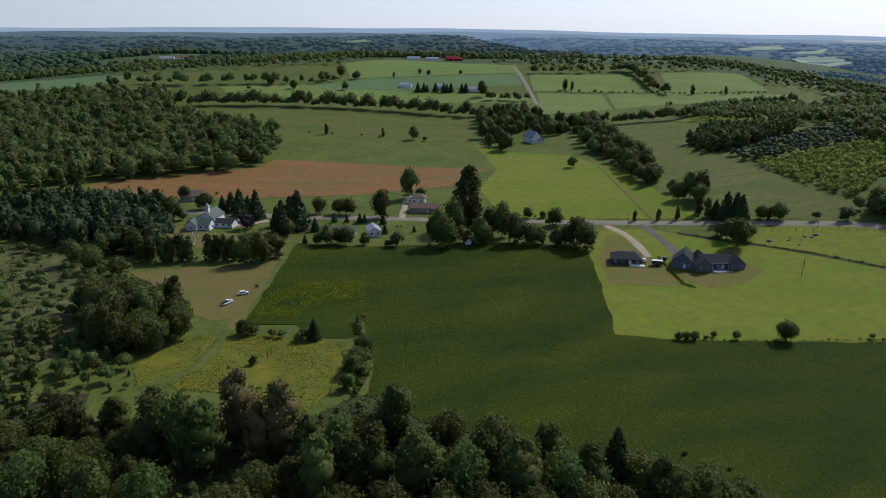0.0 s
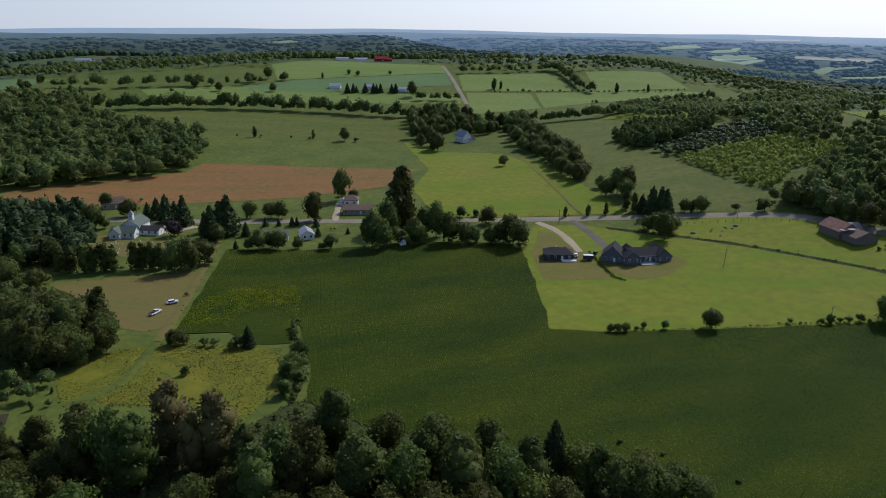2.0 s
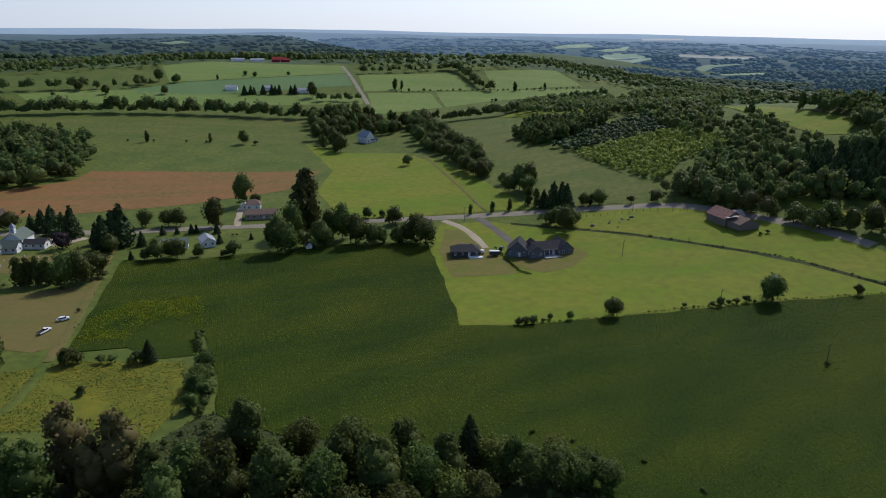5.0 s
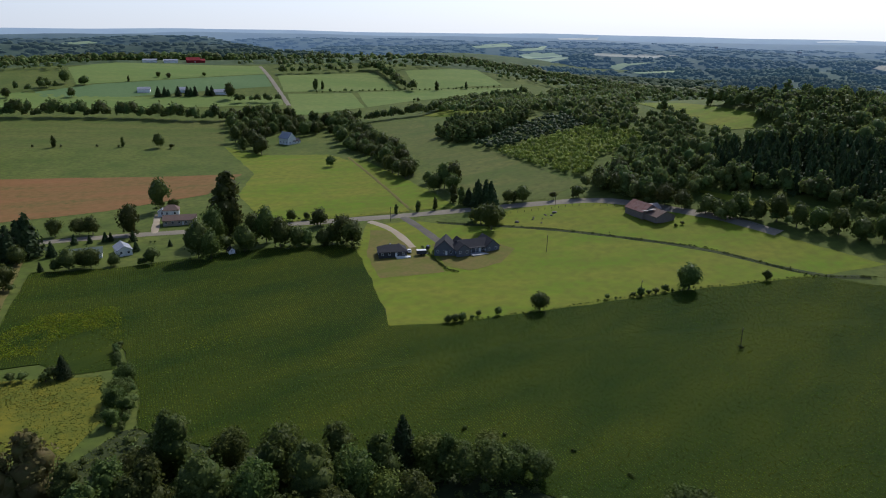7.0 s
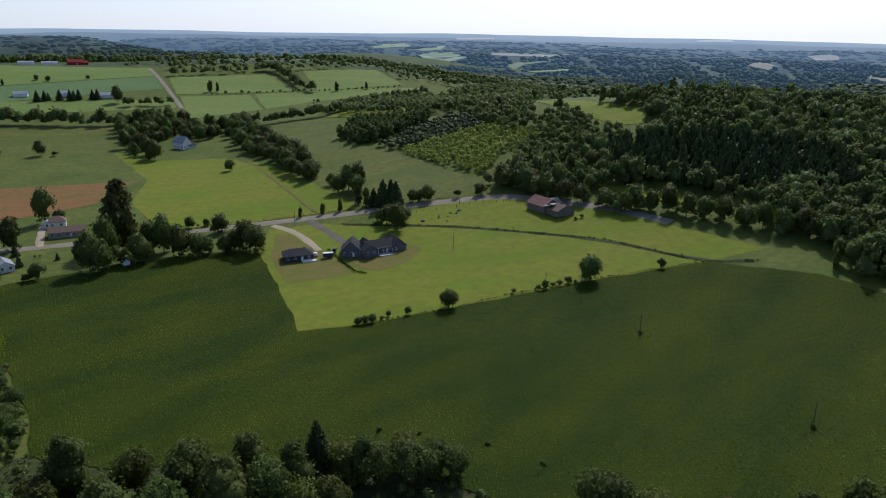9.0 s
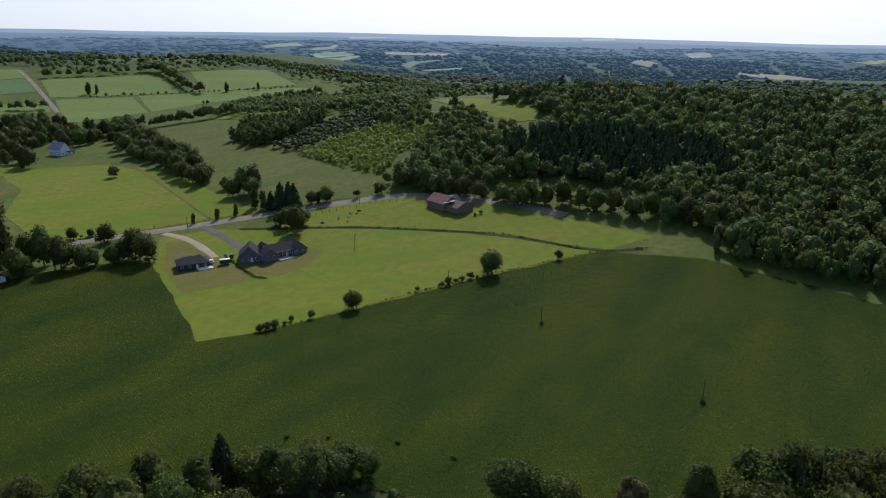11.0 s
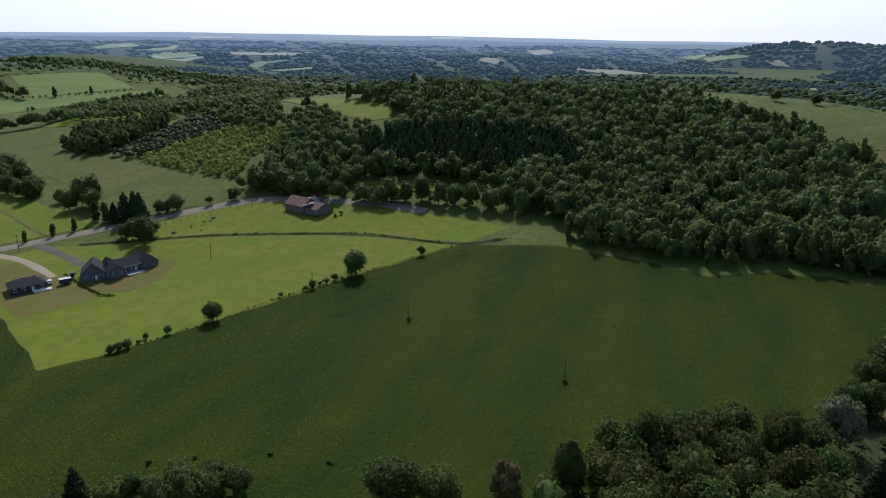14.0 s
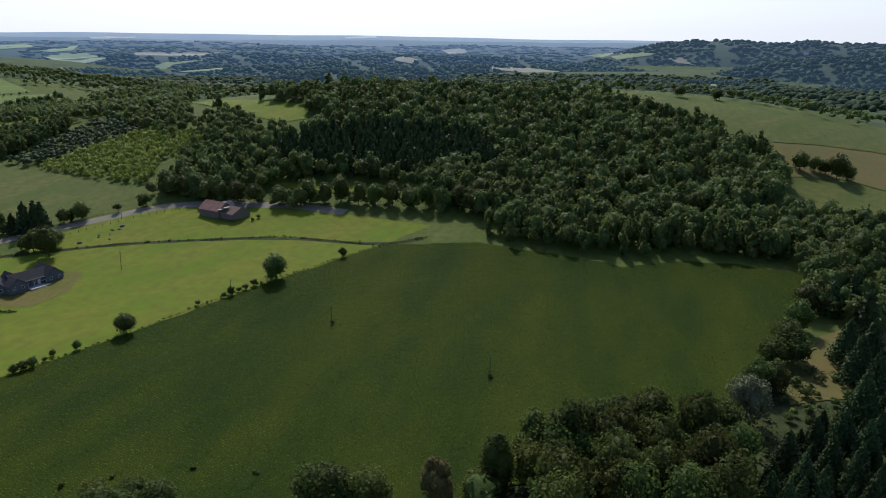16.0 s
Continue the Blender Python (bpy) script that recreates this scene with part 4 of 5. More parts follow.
grove("west_scrub", WEST_SCRUB, 6.5, 2, 8, MIX0, LEAF_W, "scrub and young trees beside the pond", 1.05)
grove("wild_scrub", SCRUB, 8.0, 1.5, 7, MID, LEAF_W, "dense scrub of shrubs and young trees", 1.05)
edge = along(NEAR_FLOOR[6:20], 3.4)
wood("field_margin", edge, rng.uniform(0.5, 1.5, len(edge)), SMALL, LEAF_W, "weedy margin along the crop", 1.3)
grove("undergrowth", NEAR_FLOOR, 6.0, 1.0, 4.5, SMALL + MID[:2], LEAF_W, "dense leafy undergrowth below tall trees", 1.2)
grove("mid_wood", MID_WOOD, 9, 8, 14, LOW, LEAF_W, "broadleaf wood on the shoulder of the hill")
grove("ridge_wood", RIDGE_WOOD, 8.5, 9, 14, LOW, LEAF_W, "broadleaf wood below the far fields")

MIX = MID + MID[:3] + [crown_broad(130, 0.06, 12, 0.24, 0.44, 0.54)]
for nm, line, gap, lo, hi, shapes, label in (("hedgerow", HEDGEROW, 4.6, 7, 21, MIX, "tall uneven hedgerow between hay fields"), ("hedgerow_west", ROW_D, 13, 9, 19, MIX, "broken row of trees between far fields"), ("crest_trees", CREST_ROW, 8, 9, 13, MIX, "trees beside the far road"),
                                             ("far_hedgerow", ROW_A, 11, 9, 15, MIX, "hedgerow above a far field"), ("far_hedgerow_east", ROW_B, 8, 11, 18, MIX, "dense hedgerow between far fields"),
                                             ("long_hedgerow", ROW_C, 5, 9, 16, MIX, "long hedgerow below the far fields"), ("far_shrubs", SHRUB_ROW, 8, 2, 6, MID, "scrubby hedge on the far slope")):
    q = along(line, gap)
    wood(nm, q, rng.uniform(lo, hi, len(q)), shapes, LEAF_W, label, 1.0)

q = along([(-27, 199), (-25, 212), (-26, 224), (-31, 244), (-33, 262)], 2.6)
wood("meadow_hedge", q, rng.uniform(1.5, 4.5, len(q)), MID, LEAF_W, "dense shrubs between meadow and crop", 1.2)
shrubs = np.array([(x, y) for x, y, h, k in VALLEY_ROW for _ in range(3)]) + rng.normal(size=(3 * len(VALLEY_ROW), 2)) * 2.6
wood("valley_shrubs", shrubs, rng.uniform(3, 8, len(shrubs)), MID, LEAF_W, "shrubby growth under the valley trees", 1.2)
shrubs = np.array([(x, y) for x, y, h, k in VILLAGE_TREES + CHURCH_ROW for _ in range(2)]) + rng.normal(size=(2 * len(VILLAGE_TREES + CHURCH_ROW), 2)) * 2.2
wood("hamlet_shrubs", shrubs, rng.uniform(1.5, 4.5, len(shrubs)), SMALL, LEAF_W, "shrubs under the hamlet trees", 1.2)

# wooded country beyond the farms
def far_places(r0, r1, gap, share, east, west=-42):
    xs = np.arange(-r1, r1, gap)
    gx, gy = np.meshgrid(xs, np.arange(-200, r1, gap))
    gx = gx + rng.uniform(-0.4, 0.4, gx.shape) * gap
    gy = gy + rng.uniform(-0.4, 0.4, gy.shape) * gap
    r, az = np.hypot(gx, gy), np.degrees(np.arctan2(gx, gy))
    open_land = np.sin(gx / 130 + 1.3 * np.sin(gy / 210)) + np.sin(gy / 95 + 1.1 * np.sin(gx / 170))
    ok = (r > r0) & (r < r1) & (az > west) & (az < east) & (open_land < share)
    for poly in FAR_FIELDS:
        ok &= ~inside(gx, gy, poly)
    return np.column_stack([gx[ok], gy[ok]])


FAR_FIELDS = [MEADOWE2, DARKF, FIELDA, FIELDB, FIELDC, FIELDD, FIELDE, FIELDF, FIELDG, FIELDI, FARBLUE, MEADOWE, HAYUP, CLEARING,
              [(-90, 1080), (70, 1080), (70, 1192), (-90, 1192)], [(-760, 1760), (-630, 1760), (-640, 1850), (-760, 1850)]]
p = far_places(1080, 1270, 15, 1.5, 42, -36)
p = p[~((np.abs(p[:, 0] - 106) < 14) & (p[:, 1] < 1160))]
wood("far_wood_near", p,  rng.uniform(7, 15, len(p)), LOW, LEAF_W, "woodland beyond the farmed ridge", 1.2)
p = far_places(1270, 1500, 16, 1.5, 42, -36)
wood("far_wood_mid", p, rng.uniform(7, 14, len(p)), DOME, LEAF_W, "woodland falling away behind the farmed ridge", 1.3)
p = far_places(1500, 2250, 20, 1.5, 44)
wood("far_wood", p, rng.uniform(9, 17, len(p)), DOME, FARWOOD, "far woodland broken by fields", 1.5)
p = far_places(600, 1000, 14, 0.7, 96, 44)
p = p[~inside(p[:, 0], p[:, 1], HILL_WOOD) & (p[:, 0] * 0.5 + p[:, 1] * 0.1 > 325)]
wood("valley_wood", p, rng.uniform(4, 11, len(p)), LOW, LEAF_W, "broken woodland in the valley behind the hill", 1.3)
p = far_places(1000, 1800, 17, 1.0, 96, 40)
wood("valley_wood_far", p, rng.uniform(7, 13, len(p)), DOME, FARWOOD, "woodland on the valley floor, haze tinted into its leaves", 1.5)

# distant ridges under the skyline; haze is put in as glow, bluer with distance
RIDGES = []


def ridge_z(spec, deg, rad):
    """Height of a ridge at a bearing (degrees) and a distance."""
    r, depth, below, seed, west, east, crest = spec
    a = np.radians(deg)
    if crest:
        level = np.interp(deg, [c[0] for c in crest], [c[1] for c in crest])
        top = 110 + (r + depth) * np.tan(np.radians(level + 0.02 * np.sin(a * 90)))
    else:
        level = np.interp(deg, [-50, -30, 0, 27, 58, 84, 112], [-0.05, -0.02, 0.2, -0.04, -0.54, -0.92, -1.0])
        hump = 0.10 * np.sin(a * 7 + seed) + 0.07 * np.sin(a * 16 + 2.1 * seed) + 0.04 * np.sin(a * 37 + seed * 3)
        top = 110 + (r + depth) * np.tan(np.radians(level - below + hump * (0.35 + 0.75 * below)))
    side = np.clip((deg - west) / 9, 0, 1) * np.clip((east - deg) / 9, 0, 1)
    top = -60 + (top + 60) * np.sin(side * np.pi / 2)
    u = (rad - r) / depth
    z = -60 + (top + 60) * np.sin(np.clip(u * 1.1, 0, 1) * np.pi / 2)
    return np.where((u >= 0) & (u <= 1), z, -60)


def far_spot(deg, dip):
    """Where a line of sight from the camera, 110 m up, meets the ridges: distance, height, ridge."""
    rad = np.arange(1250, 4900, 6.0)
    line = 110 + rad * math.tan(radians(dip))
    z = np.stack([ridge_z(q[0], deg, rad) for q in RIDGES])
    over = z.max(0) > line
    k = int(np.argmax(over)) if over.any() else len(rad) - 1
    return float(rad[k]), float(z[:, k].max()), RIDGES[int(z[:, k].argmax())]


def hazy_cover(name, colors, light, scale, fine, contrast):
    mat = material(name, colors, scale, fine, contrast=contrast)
    # emission stands in for the haze in front of the cover
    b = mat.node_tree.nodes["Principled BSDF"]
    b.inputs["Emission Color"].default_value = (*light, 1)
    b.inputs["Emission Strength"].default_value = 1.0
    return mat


def ridge(name, r, depth, below, wood_color, light, seed, west=-60, east=120, crest=None):
    """below: degrees by which the ridge stays under the skyline as seen from the camera."""
    spec = (r, depth, below, seed, west, east, crest)
    RIDGES.append((spec, name, light, wood_color))


# bearings and dips from the camera of the fields open on the far ridges
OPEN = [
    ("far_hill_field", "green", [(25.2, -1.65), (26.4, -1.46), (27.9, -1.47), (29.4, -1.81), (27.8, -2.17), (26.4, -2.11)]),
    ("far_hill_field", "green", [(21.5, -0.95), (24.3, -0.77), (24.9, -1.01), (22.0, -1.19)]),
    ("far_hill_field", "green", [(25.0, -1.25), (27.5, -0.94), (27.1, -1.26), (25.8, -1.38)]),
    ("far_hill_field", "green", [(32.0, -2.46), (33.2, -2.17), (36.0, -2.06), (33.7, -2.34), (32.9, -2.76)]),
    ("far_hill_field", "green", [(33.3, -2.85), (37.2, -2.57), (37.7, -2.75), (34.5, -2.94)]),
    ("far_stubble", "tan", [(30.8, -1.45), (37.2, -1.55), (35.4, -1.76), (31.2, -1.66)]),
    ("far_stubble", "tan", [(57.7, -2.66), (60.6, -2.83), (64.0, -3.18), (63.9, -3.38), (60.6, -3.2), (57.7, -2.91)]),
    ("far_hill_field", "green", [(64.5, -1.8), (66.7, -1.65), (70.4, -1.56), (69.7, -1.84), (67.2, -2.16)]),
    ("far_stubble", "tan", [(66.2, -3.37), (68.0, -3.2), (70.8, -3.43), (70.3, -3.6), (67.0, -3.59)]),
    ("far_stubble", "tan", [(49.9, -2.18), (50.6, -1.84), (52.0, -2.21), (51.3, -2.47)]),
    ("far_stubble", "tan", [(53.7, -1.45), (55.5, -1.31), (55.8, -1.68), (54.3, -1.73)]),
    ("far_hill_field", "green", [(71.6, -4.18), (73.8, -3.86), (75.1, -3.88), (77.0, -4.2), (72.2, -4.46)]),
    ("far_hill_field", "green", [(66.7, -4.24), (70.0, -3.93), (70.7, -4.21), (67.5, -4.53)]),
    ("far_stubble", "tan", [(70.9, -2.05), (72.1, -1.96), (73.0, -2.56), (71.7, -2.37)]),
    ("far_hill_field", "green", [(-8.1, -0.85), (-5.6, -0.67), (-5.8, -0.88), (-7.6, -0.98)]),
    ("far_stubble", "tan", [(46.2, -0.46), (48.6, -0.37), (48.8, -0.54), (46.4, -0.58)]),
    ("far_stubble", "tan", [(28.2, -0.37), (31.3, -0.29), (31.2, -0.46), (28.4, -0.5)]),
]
HILL_CREST = [(60, -3.6), (64, -2.6), (65.5, -2.1), (67.5, -1.54), (69.6, -1.12), (70.8, -0.9), (73.1, -0.77), (75.5, -0.76), (77, -0.91), (78.5, -0.95), (80.2, -0.79), (81.6, -0.92), (85, -0.97), (112, -1.2)]
HILL_FOOT = [(60, -4.9), (68, -4.6), (72, -3.8), (75, -2.9), (79, -2.1), (85, -1.7), (112, -1.6)]
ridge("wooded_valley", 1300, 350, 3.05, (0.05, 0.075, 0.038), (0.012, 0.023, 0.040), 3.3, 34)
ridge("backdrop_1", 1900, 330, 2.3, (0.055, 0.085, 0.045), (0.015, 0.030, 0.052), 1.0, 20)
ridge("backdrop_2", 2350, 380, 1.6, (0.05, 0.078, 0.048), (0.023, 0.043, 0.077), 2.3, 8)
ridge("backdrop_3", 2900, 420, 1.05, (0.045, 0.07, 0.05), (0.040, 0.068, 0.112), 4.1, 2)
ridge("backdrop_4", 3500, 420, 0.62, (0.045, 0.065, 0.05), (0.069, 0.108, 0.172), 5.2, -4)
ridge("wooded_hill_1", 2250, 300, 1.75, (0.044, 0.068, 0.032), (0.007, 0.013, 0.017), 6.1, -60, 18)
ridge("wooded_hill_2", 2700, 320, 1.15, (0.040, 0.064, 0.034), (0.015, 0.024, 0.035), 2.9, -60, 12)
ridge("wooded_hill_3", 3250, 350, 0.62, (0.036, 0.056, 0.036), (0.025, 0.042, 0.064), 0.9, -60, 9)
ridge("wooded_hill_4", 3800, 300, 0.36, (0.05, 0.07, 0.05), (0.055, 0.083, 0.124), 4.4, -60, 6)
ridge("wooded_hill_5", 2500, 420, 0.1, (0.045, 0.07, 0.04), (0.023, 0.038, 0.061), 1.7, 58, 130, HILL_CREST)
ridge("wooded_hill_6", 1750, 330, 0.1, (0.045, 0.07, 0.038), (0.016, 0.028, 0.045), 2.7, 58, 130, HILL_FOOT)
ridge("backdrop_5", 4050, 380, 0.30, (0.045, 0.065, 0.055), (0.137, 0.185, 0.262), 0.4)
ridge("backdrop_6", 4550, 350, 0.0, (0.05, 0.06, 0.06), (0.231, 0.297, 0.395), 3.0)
for spec, name, light, wood_color in RIDGES:
    r, depth = spec[:2]
    az = np.arange(-50, 112, 0.3)
    u = np.linspace(0, 1, 15)
    A, U = np.meshgrid(az, u, indexing="ij")
    rad = r + depth * U
    z = ridge_z(spec, A, rad)
    a = np.radians(A)
    v = np.stack([rad * np.sin(a), rad * np.cos(a), z], -1).reshape(-1, 3)
    n, m = A.shape
    i, j = np.meshgrid(np.arange(n - 1), np.arange(m - 1), indexing="ij")
    k = (i * m + j).ravel()
    f = np.concatenate([np.stack([k, k + 1, k + m + 1], -1), np.stack([k, k + m + 1, k + m], -1)])
    parts = [(v, f)]
    # treetops on the ridge, with open land left between
    gap = 0.0062 * r if r < 2600 else 0.0075 * r
    cz, cu = np.meshgrid(np.arange(-38, 96, math.degrees(gap / r)), np.arange(0.2, 1.0, gap * 1.7 / depth))
    cz = (cz + rng.uniform(-0.5, 0.5, cz.shape) * math.degrees(gap / r)).ravel()
    cu = np.clip((cu + rng.uniform(-1.6, 1.6, cu.shape) * gap / depth).ravel(), 0.01, 0.99)
    cr = r + depth * cu
    ch = ridge_z(spec, cz, cr)
    dip = np.degrees(np.arctan2(ch - 110, cr))
    keep = (ch > -55) & (r < 3700) & (np.sin(cz * 0.9 + spec[3] + 3 * cu) + np.sin(cz * 2.3 + 5 * cu + spec[3] * 2) < 1.45)
    # no treetops where the camera looks onto the open fields
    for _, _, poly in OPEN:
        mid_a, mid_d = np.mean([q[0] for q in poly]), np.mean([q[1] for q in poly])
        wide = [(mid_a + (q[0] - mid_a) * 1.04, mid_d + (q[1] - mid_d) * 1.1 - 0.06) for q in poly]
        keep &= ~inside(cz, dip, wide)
    for b, q, h in zip(np.radians(cz[keep]), cr[keep], ch[keep]):
        dv, df = DOME[int(rng.integers(len(DOME)))]
        w = gap * rng.uniform(0.9, 1.7)
        parts.append((dv * [w, w, rng.uniform(5, 13) * (1 if r < 2800 else 0.65)] + [q * math.sin(b), q * math.cos(b), h - 2], df))
    v, f = joined(parts)
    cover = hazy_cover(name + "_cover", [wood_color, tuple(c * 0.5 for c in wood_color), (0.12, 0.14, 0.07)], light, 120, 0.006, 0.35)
    tagged(new(name, mesh_of(name, v, f, cover)), "distant wooded ridge, haze painted as a bluish glow", "backdrop", kind="structure")
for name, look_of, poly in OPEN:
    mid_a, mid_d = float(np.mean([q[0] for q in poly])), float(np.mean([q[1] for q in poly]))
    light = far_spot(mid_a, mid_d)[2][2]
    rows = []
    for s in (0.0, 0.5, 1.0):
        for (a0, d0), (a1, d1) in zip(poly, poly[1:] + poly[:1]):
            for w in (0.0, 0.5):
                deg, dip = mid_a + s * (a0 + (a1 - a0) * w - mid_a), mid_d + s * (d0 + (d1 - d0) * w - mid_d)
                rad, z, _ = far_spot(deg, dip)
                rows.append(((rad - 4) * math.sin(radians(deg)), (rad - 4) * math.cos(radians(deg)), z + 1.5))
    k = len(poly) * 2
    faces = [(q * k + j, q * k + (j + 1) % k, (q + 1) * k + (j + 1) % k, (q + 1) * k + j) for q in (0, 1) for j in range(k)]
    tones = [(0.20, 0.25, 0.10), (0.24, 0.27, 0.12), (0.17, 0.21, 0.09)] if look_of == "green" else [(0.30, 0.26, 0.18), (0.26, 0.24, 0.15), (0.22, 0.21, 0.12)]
    # the field takes on the painted haze glow of its ridge
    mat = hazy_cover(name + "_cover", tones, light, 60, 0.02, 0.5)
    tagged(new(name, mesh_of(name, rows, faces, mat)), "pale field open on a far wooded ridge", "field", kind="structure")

# the crop: a leafy canopy and uneven plants in rows
def skirted(name, poly, lift, mat, label):
    ob = patch(name, poly, lift, mat, 9, label)
    bm = bmesh.new()
    bm.from_mesh(ob.data)
    rim = [e for e in bm.edges if e.is_boundary]
    got = bmesh.ops.extrude_edge_only(bm, edges=rim)
    bmesh.ops.translate(bm, vec=(0, 0, -lift), verts=[g for g in got["geom"] if isinstance(g, bmesh.types.BMVert)])
    bm.to_mesh(ob.data)
    bm.free()
    return ob


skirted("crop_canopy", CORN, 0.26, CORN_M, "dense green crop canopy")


def crop(name, poly, turn, row, gap, label):
    p = np.array(poly, float)
    c, s = math.cos(radians(turn)), math.sin(radians(turn))
    q = np.column_stack([c * p[:, 0] + s * p[:, 1], c * p[:, 1] - s * p[:, 0]])
    gx, gy = np.meshgrid(np.arange(q[:, 0].min(), q[:, 0].max(), row), np.arange(q[:, 1].min(), q[:, 1].max(), gap))
    gx = gx + rng.normal(size=gx.shape) * row * 0.12
    gy = gy + rng.uniform(-0.5, 0.5, gx.shape) * gap
    x, y = c * gx - s * gy, s * gx + c * gy
    ok = inside(x, y, poly)
    x, y = x[ok], y[ok]
    fx, fy = np.array(FURROW).T
    off = np.abs(y - np.interp(x, fx, fy))
    keep = ~((x > fx[0]) & (x < fx[-1]) & (off < 1.4) & (rng.uniform(size=len(x)) < 0.75))
    x, y = x[keep], y[keep]
    pts = np.column_stack([x, y, ground_z(x, y) + 0.40 + 0.10 * rng.normal(size=len(x))])
    up = np.tile([0.0, 0.0, 0.8], (len(pts), 1))
    v, f = leaves(pts, up, 0.25, 0.5, 0.2)
    return tagged(new(name, mesh_of(name, v, f, CORN_TIP)), label, "crop", kind="stuff")


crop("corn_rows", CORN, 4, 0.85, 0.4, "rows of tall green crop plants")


def weeds(name, poly, gap, size, lift, mat, label, share=0.0):
    """Loose leaf sprays over rough ground."""
    q = spots(poly, gap, 0.6)
    keep = np.sin(q[:, 0] / 5 + 2 * np.sin(q[:, 1] / 9)) + np.sin(q[:, 1] / 6 + 1.5 * np.sin(q[:, 0] / 11)) > share
    q = q[keep] + rng.normal(size=(int(keep.sum()), 2)) * 0.9
    pts = np.column_stack([q, ground_z(q[:, 0], q[:, 1]) + lift * rng.uniform(0.4, 1.3, len(q))])
    v, f = leaves(pts, np.tile([0.0, 0.0, 0.8], (len(pts), 1)), size, 0.6, 0.2)
    return tagged(new(name, mesh_of(name, v, f, mat)), label, "weeds", kind="stuff")


BLOOM = material("goldenrod_bloom", [(0.26, 0.20, 0.02), (0.18, 0.175, 0.03), (0.12, 0.14, 0.03)], 6, 0.4, leaf=0.2)
WEED = material("weed_leaves", [(0.095, 0.125, 0.024), (0.15, 0.16, 0.035), (0.07, 0.095, 0.02)], 6, 0.4, leaf=0.25)
weeds("goldenrod", GOLD, 0.9, 0.3, 0.4, BLOOM, "yellow goldenrod in bloom", 0.7)
weeds("meadow_weeds", GOLD, 0.6, 0.3, 0.16, WEED, "tall green meadow weeds", -1.2)
weeds("swale_weeds", SWALE, 0.9, 0.28, 0.3, CORN_TIP, "rank green weeds in the hollow", -1.2)
weeds("wild_weeds", WILD, 1.0, 0.4, 0.4, WEED, "tall wild grass and weeds", -0.3)
weeds("floor_weeds", NEAR_FLOOR, 0.9, 0.4, 0.4, WEED, "leafy weeds under the trees", -0.5)
PALE_CROP = material("pale_crop_leaves", [(0.14, 0.20, 0.008), (0.26, 0.27, 0.014), (0.11, 0.17, 0.008)], 8, 0.4, leaf=0.25, island=0.8)
for nm, poly, gap in (("pale_crop", PALE, 0.36), ("pale_crop_patch", PALE_SPOT, 0.8)):
    q = spots(poly, gap, 0.6)
    q = q[np.sin(q[:, 0] / 4 + 2 * np.sin(q[:, 1] / 7)) + np.sin(q[:, 1] / 5) + rng.normal(size=len(q)) * 0.7 > -0.9]
    q = q + rng.normal(size=q.shape) * 1.6
    pts = np.column_stack([q, ground_z(q[:, 0], q[:, 1]) + 0.55])
    v, f = leaves(pts, np.tile([0.0, 0.0, 0.8], (len(pts), 1)), 0.27, 0.35, 0.2)
    tagged(new(nm, mesh_of(nm, v, f, PALE_CROP)), "yellowing stunted crop beside a hollow", "crop", kind="stuff")
for nm, poly in (("meadow_margin", GOLD), ("mown_margin", MOWN)):
    q = along(poly + poly[:1], 3.2)
    wood(nm, q, rng.uniform(0.2, 0.8, len(q)), SMALL, WEED, "ragged weedy margin of a field", 1.6)
for nm, line, gap, lo, hi, label in (("ditch_weeds", DITCH, 1.3, 0.5, 1.4, "tall weeds along the ditch"), ("hedge_weeds", HEDGE, 1.8, 0.4, 1.2, "weedy strip along the crop"),
                                     ("lot_weeds", LOTLINE, 0.9, 0.6, 1.5, "line of shrubs between two lawns"), ("verge_weeds", ROAD[6:], 2.5, 0.3, 0.9, "rough grass along the road")):
    q = along(line, gap)
    if nm == "verge_weeds":
        q = q + np.array([0.5, 7.0])
    wood(nm, q, rng.uniform(lo, hi, len(q)), SMALL, WEED, label, 1.5)

# ---- buildings ----
def part(name, bm, mat, parent, label=""):
    me = bpy.data.meshes.new(name)
    bmesh.ops.recalc_face_normals(bm, faces=bm.faces[:])
    bm.to_mesh(me)
    bm.free()
    me.materials.append(mat)
    o = new(name, me)
    o.parent = parent
    return tagged(o, label)


def solid(*boxes, bevel=0.0):
    """A bmesh of boxes (x0, x1, y0, y1, z0, z1)."""
    bm = bmesh.new()
    for x0, x1, y0, y1, z0, z1 in boxes:
        m = Matrix.Translation(((x0 + x1) / 2, (y0 + y1) / 2, (z0 + z1) / 2)) @ Matrix.Diagonal((x1 - x0, y1 - y0, z1 - z0, 1))
        bmesh.ops.create_cube(bm, size=1, matrix=m)
    if bevel:
        bmesh.ops.bevel(bm, geom=bm.edges[:], offset=bevel, segments=2, affect="EDGES")
    return bm


def rough_paint(name, c, scale=3.0, rough=0.7):
    return material(name, [c, tuple(0.85 * v for v in c), tuple(0.75 * v for v in c)], scale, 2.0, rough)


WHITE = rough_paint("white_siding", (0.85, 0.85, 0.83))
CHARCOAL = rough_paint("charcoal_siding", (0.06, 0.062, 0.068))
SLATE = rough_paint("slate_grey_siding", (0.13, 0.14, 0.16))
TAN = rough_paint("tan_siding", (0.40, 0.34, 0.27))
WEATHERED = rough_paint("weathered_boards", (0.20, 0.17, 0.15), 1.5, 0.9)
SHINGLE = rough_paint("dark_shingles", (0.055, 0.053, 0.056), 2.0, 0.9)
SHINGLE_G = rough_paint("green_grey_shingles", (0.14, 0.17, 0.14), 2.0, 0.9)
